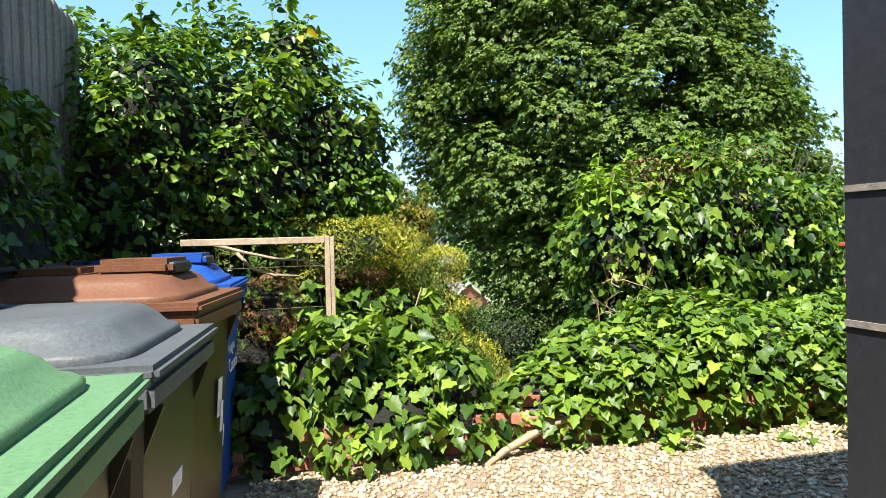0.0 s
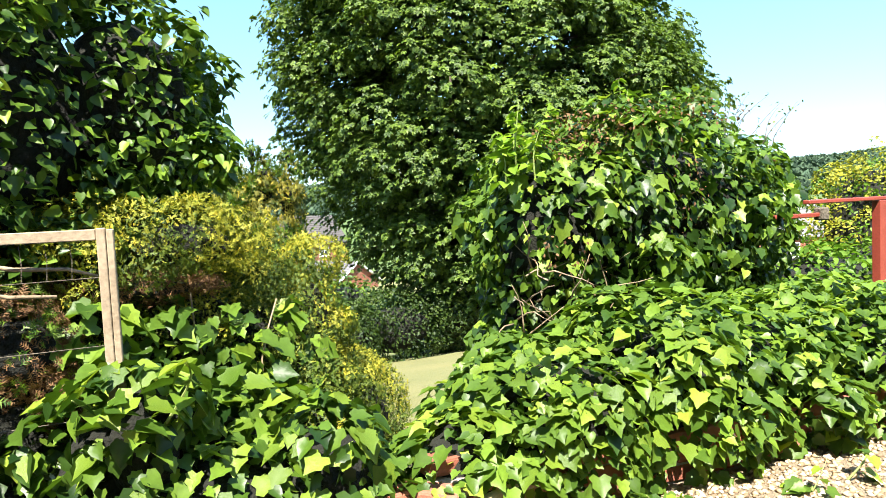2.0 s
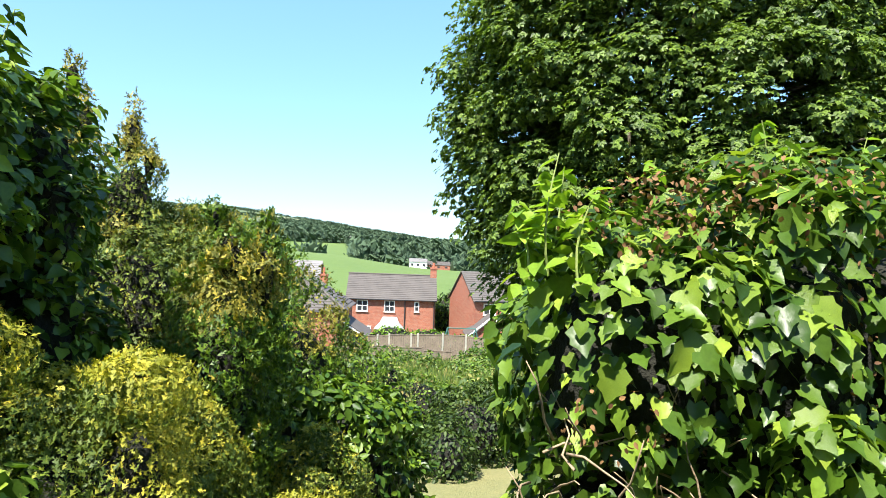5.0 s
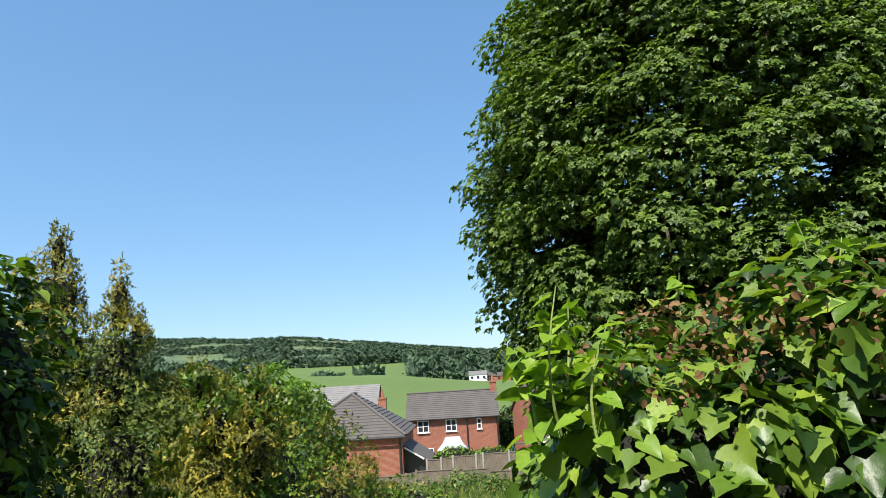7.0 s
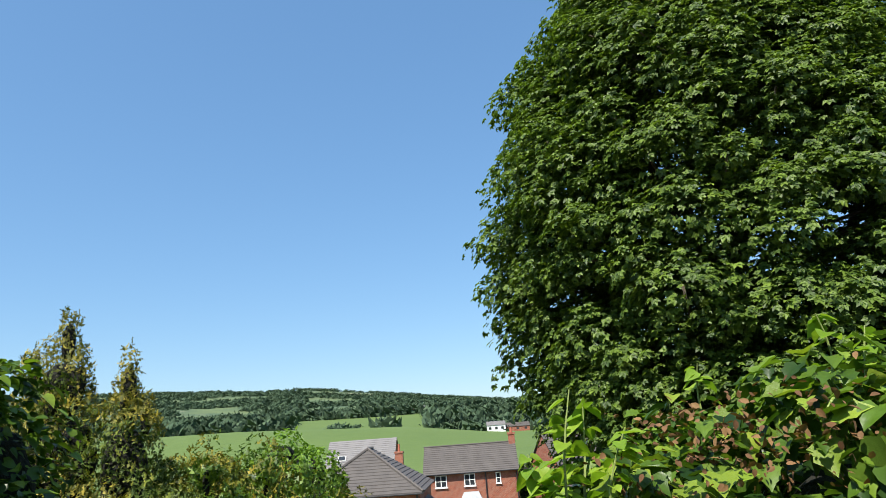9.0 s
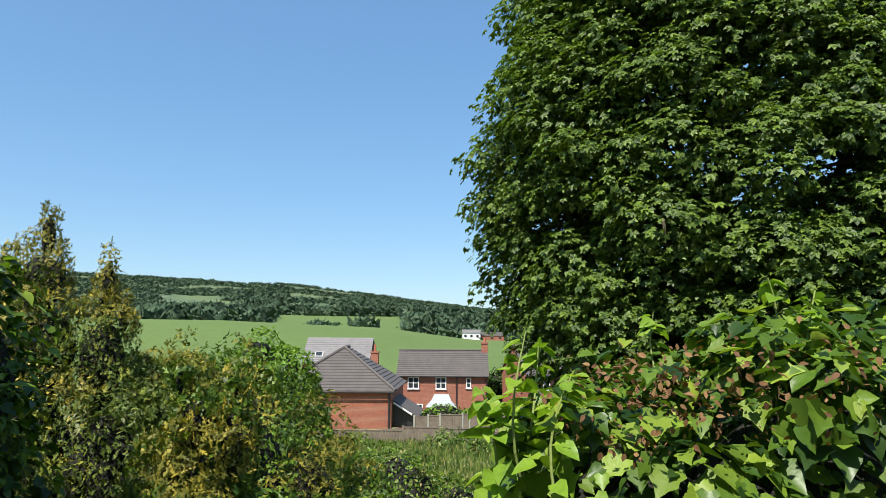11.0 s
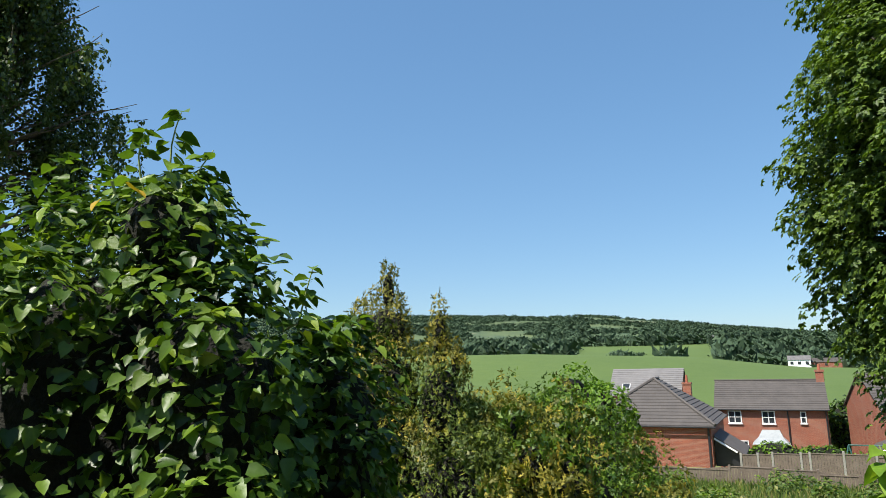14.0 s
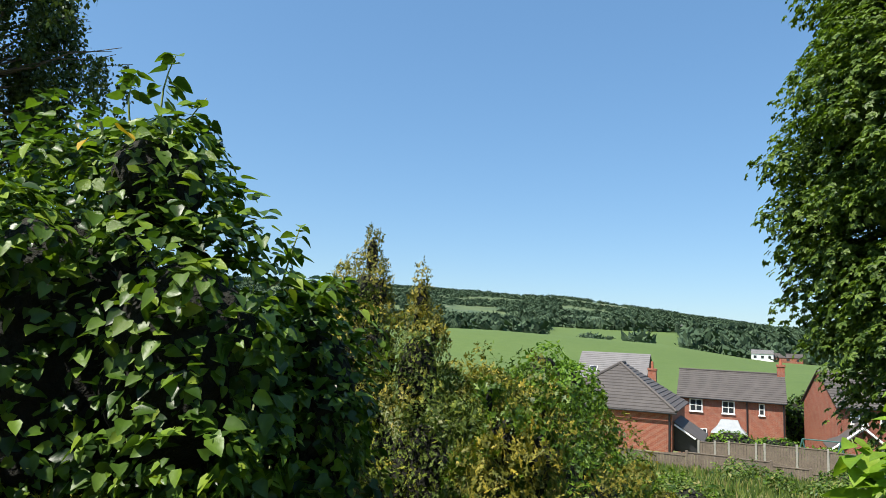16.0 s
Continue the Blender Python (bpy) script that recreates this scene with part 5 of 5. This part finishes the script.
def chimney(parent, x0, x1, y0, y1, z0, z1, pot=0.45):
    c = part("chimney", box_bm(x0, x1, y0, y1, z0, z1, 0.01), MAT["house_brick"], parent)
    part("chimney_cap", box_bm(x0 - 0.06, x1 + 0.06, y0 - 0.06, y1 + 0.06, z1 - 0.16, z1 + 0.04, 0.01), MAT["house_brick"], c)
    bm = bmesh.new()
    bmesh.ops.create_cone(bm, cap_ends=True, segments=12, radius1=0.13, radius2=0.10, depth=pot)
    bmesh.ops.translate(bm, verts=bm.verts, vec=((x0 + x1) / 2, (y0 + y1) / 2, z1 + 0.04 + pot / 2))
    part("chimney_pot", bm, MAT["clay"], c, "red clay pot")


MAT["clay"] = plain("clay_pot", (0.30, 0.09, 0.05), (0.40, 0.13, 0.07), 0.8, 5, 30, 0.2)


def build_main_house():
    h = thing("house", (0, 65, 0), "two-storey red brick house with grey tiled roof and white windows", "house", "houses below the garden")
    g = -6.7
    part("wall", gable_wall_bm(-3.3, 4.95, 0, 6, g, -1.72, 0.42), MAT["house_brick"], h)
    gable_roof(h, -3.3, 4.95, 0, 6, -1.68, 0.5, MAT["roof"])
    part("gutter", box_bm(-3.45, 5.1, -0.36, -0.25, -1.86, -1.76, 0.02), MAT["black"], h)
    part("ridge_tiles", box_bm(-3.5, 5.15, 2.88, 3.12, 0.47, 0.6, 0.03), MAT["roof"], h)
    window(h, -2.38, -1.36, -2.93, -1.9, 0)
    window(h, 0.19, 1.15, -2.93, -1.9, 0)
    window(h, 3.0, 3.42, -2.86, -1.93, 0, 0)
    window(h, -1.7, -1.0, -5.2, -4.3, 0, 1)
    part("downpipe", box_bm(2.05, 2.15, -0.14, -0.03, g, -1.8, 0.02), MAT["black"], h)
    part("downpipe", box_bm(4.78, 4.88, -0.14, -0.03, g, -1.8, 0.02), MAT["black"], h)
    part("downpipe", box_bm(-3.1, -3.0, -0.14, -0.03, g, -1.8, 0.02), MAT["black"], h)
    chimney(h, 4.5, 5.1, 2.7, 3.3, -1.0, 1.3)
    bay = part("bay_window", box_bm(-0.4, 1.85, -1.5, -0.002, g, -5.0), MAT["white"], h, "white framed bay with a pale lead roof")
    bm = bmesh.new()
    lo = [bm.verts.new(q) for q in ((-0.65, -1.8, -4.42), (2.1, -1.8, -4.42), (2.1, -0.01, -4.42), (-0.65, -0.01, -4.42))]
    mid = [bm.verts.new(q) for q in ((-0.2, -1.1, -3.95), (1.65, -1.1, -3.95), (1.65, -0.01, -3.95), (-0.2, -0.01, -3.95))]
    hi = [bm.verts.new(q) for q in ((0.1, -0.5, -3.4), (1.4, -0.5, -3.4), (1.4, -0.01, -3.4), (0.1, -0.01, -3.4))]
    for p, q in ((lo, mid), (mid, hi)):
        for i in range(4):
            bm.faces.new((p[i], p[(i + 1) % 4], q[(i + 1) % 4], q[i]))
    bm.faces.new(hi)
    bm.faces.new(lo[::-1])
    part("bay_roof", bm, MAT["lead"], bay)
    for k in range(5):
        x = -0.35 + 0.5 * k
        part("bay_glass", box_bm(x, x + 0.36, -1.53, -1.501, -5.0, -4.47), MAT["glass"], bay)
        part("bay_mullion", box_bm(x + 0.36, x + 0.5, -1.56, -1.5, -5.0, -4.43), MAT["white"], bay)


build_main_house()


def hip_roof(parent, x0, x1, y0, y1, eave, ridge, mat, rows=15, thick=0.07):
    """Tiled hip roof, ridge along y."""
    xm, run = (x0 + x1) / 2, (x1 - x0) / 2
    A = [(x0, y0), (x1, y0), (x1, y1), (x0, y1)]
    B = [(xm, y0 + run), (xm, y0 + run), (xm, y1 - run), (xm, y1 - run)]
    bm = bmesh.new()
    va = [bm.verts.new((*p, eave)) for p in A]
    v0, v1 = bm.verts.new((*B[0], ridge)), bm.verts.new((*B[2], ridge))
    bm.faces.new(va[::-1])
    bm.faces.new((va[0], va[1], v0))
    bm.faces.new((va[1], va[2], v1, v0))
    bm.faces.new((va[2], va[3], v1))
    bm.faces.new((va[3], va[0], v0, v1))
    roof = part("roof", bm, mat, parent)

    def mid(p, q, s):
        return (p[0] + (q[0] - p[0]) * s, p[1] + (q[1] - p[1]) * s)

    for i in range(4):
        j = (i + 1) % 4
        for k in range(rows):
            a, b = k / rows, min(1.0, (k + 1.12) / rows)
            za, zb = eave + (ridge - eave) * a + thick, eave + (ridge - eave) * b + 0.012
            part("tile_course", slab([(*mid(A[i], B[i], a), za), (*mid(A[j], B[j], a), za), (*mid(A[j], B[j], b), zb), (*mid(A[i], B[i], b), zb)], thick), mat, roof)
    return roof


def build_garage():
    h = thing("garage", (0, 50, 0), "red brick garage with a hipped grey tiled roof", "garage", "houses below the garden")
    g, e = -4.55, -1.98
    part("wall", box_bm(-10.4, -2.4, 0, 10, g, e), MAT["house_brick"], h)
    hip_roof(h, -10.7, -2.1, -0.3, 10.3, e, 0.95, MAT["roof"])
    part("gutter", box_bm(-10.7, -2.08, -0.42, -0.31, e - 0.10, e, 0.02), MAT["black"], h)
    part("corner_pipe", box_bm(-2.62, -2.5, -0.13, -0.02, g, e - 0.1, 0.02), MAT["black"], h)
    # hip and ridge tiles
    for p, q in (((-2.1, -0.3, e + 0.1), (-6.4, 4.0, 1.02)), ((-10.7, -0.3, e + 0.1), (-6.4, 4.0, 1.02)), ((-6.4, 4.0, 1.02), (-6.4, 6.0, 1.02))):
        vs, fs = tube([p, q], [0.11, 0.11], 6)
        mesh_object("ridge_tiles", vs, fs, MAT["roof"], h)
    s = part("lean_to", box_bm(-2.35, -0.75, 1.0, 6, g, -3.9), MAT["black"], h, "dark timber lean-to with a white bargeboard")
    bm = bmesh.new()
    p = [(-2.35, 0.7, -2.62), (-0.5, 0.7, -3.78), (-0.5, 6.2, -3.78), (-2.35, 6.2, -2.62)]
    top = [bm.verts.new(q) for q in p]
    low = [bm.verts.new((q[0], q[1], q[2] - 0.08)) for q in p]
    bm.faces.new(top)
    bm.faces.new(low[::-1])
    for i in range(4):
        j = (i + 1) % 4
        bm.faces.new((top[j], top[i], low[i], low[j]))
    part("lean_to_roof", bm, MAT["roof"], s)
    vs, fs = tube([(-2.33, 0.66, -2.80), (-1.0, 0.66, -3.63)], [0.07, 0.07], 4)
    mesh_object("bargeboard", vs, fs, MAT["white"], s)
    part("gable_infill", gable_infill(), MAT["black"], s)


def gable_infill():
    bm = bmesh.new()
    vs = [bm.verts.new(q) for q in ((-2.35, 1.0, -3.9), (-0.75, 1.0, -3.9), (-0.75, 1.0, -3.7), (-2.35, 1.0, -2.72))]
    vb = [bm.verts.new((v.co.x, 1.2, v.co.z)) for v in vs]
    bm.faces.new(vs)
    bm.faces.new(vb[::-1])
    for i in range(4):
        j = (i + 1) % 4
        bm.faces.new((vs[j], vs[i], vb[i], vb[j]))
    return bm


build_garage()


def build_back_house():
    h = thing("house", (0, 75, 0), "brick house with a pale slate roof and rooflights", "house", "houses below the garden")
    part("wall", gable_wall_bm(-14.5, -7.4, 0, 6.5, -6.8, -1.0, 1.5), MAT["house_brick"], h)
    gable_roof(h, -14.5, -7.4, 0, 6.5, -0.95, 1.62, MAT["roof2"])
    for x in (-12.9, -9.2):
        ob = part("rooflight", box_bm(-0.35, 0.35, -0.04, 0.04, -0.3, 0.3), MAT["glass"], h)
        ob.location, ob.rotation_euler = (x, 0.9, -0.12), (radians(-52), 0, 0)
        f = part("rooflight_frame", box_bm(-0.42, 0.42, 0.0, 0.06, -0.37, 0.37), MAT["white"], h)
        f.location, f.rotation_euler = (x, 0.92, -0.12), (radians(-52), 0, 0)
    chimney(h, -7.15, -6.35, 0.2, 0.9, -6.8, 0.15, 0.75)


build_back_house()


def build_right_house():
    h = thing("house", (8.3, 62, 0), "red brick gabled house with dark roof and white window", "house", "houses below the garden")
    h.rotation_euler = (0, 0, radians(17))
    g = -6.7
    part("wall", gable_wall_bm(0, 8.5, 0, 6.2, g, -1.5, 1.0), MAT["house_brick"], h)
    gable_roof(h, 0, 8.5, 0, 6.2, -1.42, 1.1, MAT["roof"])
    part("gutter", box_bm(-0.1, 8.6, -0.36, -0.25, -1.62, -1.5, 0.02), MAT["black"], h)
    window(h, 0.9, 2.1, -2.75, -1.75, 0)
    window(h, 3.0, 3.5, -2.6, -1.75, 0, 0)
    window(h, 5.4, 6.4, -2.75, -1.75, 0)
    c = thing("porch_garage", (9.6, 59.4, 0), "brick front gable with white bargeboards", "garage", "houses below the garden")
    bm = bmesh.new()
    prof = [(-1.9, -6.4), (1.9, -6.4), (1.9, -4.35), (0, -2.75), (-1.9, -4.35)]
    a = [bm.verts.new((x, 0, z)) for x, z in prof]
    b = [bm.verts.new((x, 4.0, z)) for x, z in prof]
    bm.faces.new(a)
    bm.faces.new(b[::-1])
    for i in range(5):
        j = (i + 1) % 5
        bm.faces.new((a[j], a[i], b[i], b[j]))
    bmesh.ops.recalc_face_normals(bm, faces=bm.faces[:])
    part("wall", bm, MAT["house_brick"], c)
    for s in (-1, 1):
        bm = bmesh.new()
        p = [(0, -0.2, -2.66), (s * 2.15, -0.2, -4.47), (s * 2.15, 4.2, -4.47), (0, 4.2, -2.66)]
        top = [bm.verts.new((q[0], q[1], q[2] + 0.08)) for q in p]
        low = [bm.verts.new(q) for q in p]
        bm.faces.new(top)
        bm.faces.new(low[::-1])
        for i in range(4):
            j = (i + 1) % 4
            bm.faces.new((top[j], top[i], low[i], low[j]))
        bmesh.ops.recalc_face_normals(bm, faces=bm.faces[:])
        part("roof", bm, MAT["roof"], c)
        vs, fs = tube([(0, -0.24, -2.72), (s * 2.1, -0.24, -4.5)], [0.1, 0.1], 4)
        mesh_object("bargeboard", vs, fs, MAT["white"], c)


build_right_house()


def build_wing():
    """Low brick wing before the gabled house, its gable end towards the garden."""
    h = thing("house_wing", (11.6, 56.6, 0), "low brick wing with a grey roof and white bargeboards", "garage", "houses below the garden")
    h.rotation_euler = (0, 0, radians(-62))
    part("wall", gable_wall_bm(0, 5.0, -2.3, 2.3, -6.6, -4.2, -2.7), MAT["house_brick"], h)
    gable_roof(h, 0, 5.0, -2.3, 2.3, -4.15, -2.62, MAT["roof2"])
    for s in (-1, 1):
        for x in (-0.18, 5.18):
            vs, fs = tube([(x, 0, -2.66), (x, s * 2.5, -4.33)], [0.09, 0.09], 4)
            mesh_object("bargeboard", vs, fs, MAT["white"], h)


build_wing()


def build_side_house(x, y, rot, ridge, label):
    h = thing("house", (x, y, 0), label, "house", "houses below the garden")
    h.rotation_euler = (0, 0, radians(rot))
    g = land(x, y) - 0.5
    part("wall", gable_wall_bm(-5, 5, 0, 7, g, ridge - 2.6, ridge - 0.1), MAT["house_brick"], h)
    gable_roof(h, -5, 5, 0, 7, ridge - 2.55, ridge, MAT["roof2"])
    for k in (-3.5, -0.6, 2.3):
        window(h, k, k + 1.2, ridge - 4.2, ridge - 3.1, 0)


build_side_house(43, 37, -48, 0.6, "grey roofed brick house along the valley")
build_side_house(50, 46, -20, 1.4, "brick house with a gabled roof further off")


# ---- fences and hedge by the houses ----
def build_far_fence(name, y, xs, top, high, posts_mat, label, boards=True):
    f = thing(name, (0, y, 0), label, "fence", "fences by the houses")
    for x, z in zip(xs, top):
        part("post", box_bm(x - 0.06, x + 0.06, -0.06, 0.06, z - high - 0.3, z + 0.08, 0.01), posts_mat, f)
    for (xa, za), (xb, zb) in zip(zip(xs, top), zip(xs[1:], top[1:])):
        n = max(2, int((xb - xa) / 0.16))
        for k in range(n):
            x = xa + 0.07 + (xb - xa - 0.14) * (k + 0.5) / n
            z = za + (zb - za) * (k + 0.5) / n
            w = (xb - xa - 0.14) / n * 0.47
            part("board", box_bm(x - w, x + w, -0.012 - 0.006 * (k % 2), 0.012, z - high, z - 0.03), MAT["fence_far"], f)
        part("capping", box_bm(xa + 0.06, xb - 0.06, -0.04, 0.04, min(za, zb) - 0.03, min(za, zb) + 0.02, 0.005), MAT["fence_far"], f)


build_far_fence("wooden_fence", 41, [-7.2, -5.1, -2.97, -0.83, 1.21, 3.15, 4.88, 6.7], [-3.3, -3.35, -3.38, -3.2, -3.2, -3.25, -3.42, -3.6], 0.95, MAT["fence_far"], "low brown timber fence at the foot of the slope")
build_far_fence("wooden_fence", 47, [-0.6, 0.31, 1.08, 2.54, 2.99, 4.65, 6.2, 7.8], [-3.3, -3.25, -3.18, -3.14, -3.11, -3.03, -3.1, -3.2], 1.5, MAT["concrete"], "brown panel fence with pale concrete posts")
conifer("hedge", [((1.0, 57, -4.8), (2.0, 0.8, 1.25)), ((4.0, 57, -4.9), (2.2, 0.8, 1.2)), ((7.0, 56.5, -5.2), (2.0, 0.9, 1.2)), ((-1.0, 57, -5.2), (1.2, 0.7, 1.1))], 3500, (0.15, 0.3), "clipped green hedge in front of the brick house", 46, (3, 57, -5.9), ("lime", "hedge"), -6.4, 0.9, template=OVAL4, rise=0.0, depth=0.15, bumpy=0.08, swell=(30, 0.2))
conifer("tree", [((6.6, 72, -4.0), (1.6, 1.6, 2.6)), ((5.6, 76, -4.5), (1.4, 1.5, 2.2))], 2500, (0.25, 0.5), "small dark tree between the houses", 47, (6.4, 73, -6.9), ("hedge", "shrub"), -6.9, 0.8, swell=(30, 0.5), template=OVAL4, rise=0.0)
conifer("bush", [((6.8, 38, -3.9), (1.4, 1.2, 1.6)), ((8.6, 40, -3.9), (1.6, 1.4, 2.0)), ((8.2, 33, -3.4), (1.6, 1.4, 1.5))], 3500, (0.15, 0.3), "feathery green bush by the low fence", 48, (7.6, 37, -4.1), ("shrub", "hedge"), -4.4, 0.7, swell=(30, 0.45), template=OVAL4, rise=0.0)


def build_play_frame():
    t = thing("garden_swing_frame", (5.3, 49.5, -4.6), "dark green metal garden swing frame", "swing frame")
    stems = [[(-0.6, 0, 0), (-0.2, 0, 1.75)], [(0.2, 0, 0), (-0.2, 0, 1.75)], [(1.4, 0, 0), (1.8, 0, 1.75)], [(2.2, 0, 0), (1.8, 0, 1.75)], [(-0.2, 0, 1.75), (1.8, 0, 1.75)]]
    for s in stems:
        vs, fs = tube(s, [0.04, 0.04], 6)
        mesh_object("pole", vs, fs, MAT["hedge_paint"], t)


MAT["hedge_paint"] = plain("green_metal_paint", (0.03, 0.10, 0.09), (0.05, 0.15, 0.13), 0.5, 4, 30, 0.1)
build_play_frame()


# ---- woods, hedgerows and farm in the distance ----
def build_woods():
    rng = np.random.default_rng(17)
    tv, tf = [], []
    for k in range(26):
        u = rng.normal(size=3)
        u = u / np.linalg.norm(u) * rng.uniform(0.45, 1.0)
        u[2] = abs(u[2]) * 1.1 - 0.3
        for q in rng.normal(0, 0.36, (3, 3)):
            tv.append(u + q)
        tf.append((3 * k, 3 * k + 1, 3 * k + 2))
    tv, tf = np.array(tv), np.array(tf)

    def polar(b, r):
        a = np.radians(b)
        x, y = CENTRE[0] + r * np.sin(a), CENTRE[1] + r * np.cos(a)
        return np.stack([x, y, np.array([land(p, q) for p, q in zip(x, y)])], 1)

    groups = []
    # field hedge and clumps along the first crest
    b = np.concatenate([rng.uniform(-32, -16.0, 260), rng.normal(-7.9, 0.3, 22), rng.uniform(-12.8, -10.2, 30), rng.uniform(-4.2, 1.0, 150), rng.uniform(1.6, 16, 260), rng.uniform(28, 70, 520)])
    r = rng.uniform(345, 430, len(b))
    groups.append((polar(b, r), rng.uniform(2.6, 6.6, len(b)) * np.where((b > -12.9) & (b < -10.1), 0.5, 1), 0.85))
    # woods behind the first field, broken by one long strip of pasture
    b = rng.uniform(-45, 75, 2600)
    r = rng.uniform(440, 660, 2600)
    keep = ((b < -15.5) | (b > -4.5)) & np.array([noise.noise(Vector((q * 0.2, s * 0.012, 2))) > -0.28 for q, s in zip(b, r)])
    groups.append((polar(b[keep], r[keep]), rng.uniform(3.5, 7.5, keep.sum()), 0.85))
    # belts of trees behind
    b = rng.uniform(-42, 24, 1500)
    r = 660 + 70 * rng.random(1500) + 60 * np.sin(np.radians(b) * 9)
    groups.append((polar(b, r), rng.uniform(4.0, 8.0, 1500), 0.85))
    b = rng.uniform(-45, 75, 7000)
    r = rng.uniform(760, 1250, 7000)
    keep = np.array([noise.noise(Vector((q * 0.16, s * 0.010, 0))) > -0.08 for q, s in zip(b, r)])
    groups.append((polar(b[keep], r[keep]), rng.uniform(4, 8.5, keep.sum()), 0.75))
    b = rng.uniform(-45, 75, 13000)
    r = rng.uniform(1250, 1990, 13000)
    keep = np.array([noise.noise(Vector((q * 0.13, s * 0.008, 5))) > -0.12 for q, s in zip(b, r)])
    groups.append((polar(b[keep], r[keep]), rng.uniform(4, 8.0, keep.sum()), 0.65))
    for k, (p, s, flat) in enumerate(groups):
        n = len(p)
        ang = rng.uniform(0, 6.28, n)
        A = np.zeros((n, 3, 3))
        A[:, 0, 0], A[:, 0, 1], A[:, 1, 0], A[:, 1, 1] = np.cos(ang), -np.sin(ang), np.sin(ang), np.cos(ang)
        A[:, 2, 2] = flat
        p[:, 2] += s * 0.35
        ob = scatter("far_woodland", (tv, tf), p, A, s, MAT["wood_far"])
        tagged(ob, "hazy green hedgerow trees and woods across the valley", "woodland", kind="stuff")


build_woods()


def build_farm():
    def bld(b, r, w, d, h, wall, roof, label):
        a = radians(b)
        x, y = CENTRE[0] + r * math.sin(a), CENTRE[1] + r * math.cos(a)
        z = land(x, y)
        t = thing("farm_building", (x, y, z), label, "farm building", "far farm")
        part("wall", gable_wall_bm(-w / 2, w / 2, 0, d, -2, h, h + d * 0.28), wall, t)
        gable_roof(t, -w / 2, w / 2, 0, d, h, h + d * 0.3, roof)
        for k in range(3):
            x2 = -w / 2 + w * (k + 0.5) / 3
            part("window", box_bm(x2 - 0.6, x2 + 0.6, -0.1, 0.05, h * 0.4, h * 0.75), MAT["glass"], t)

    bld(1.15, 338, 9, 6, 3.4, MAT["white"], MAT["roof2"], "white farmhouse across the field")
    bld(2.9, 342, 12, 6, 2.6, MAT["house_brick"], MAT["roof"], "long low brick farm building")
    bld(-6.2, 640, 14, 8, 4, MAT["house_brick"], MAT["roof"], "brick houses among distant trees")
    bld(-4.8, 645, 12, 8, 4, MAT["white"], MAT["roof2"], "pale houses among distant trees")


build_farm()
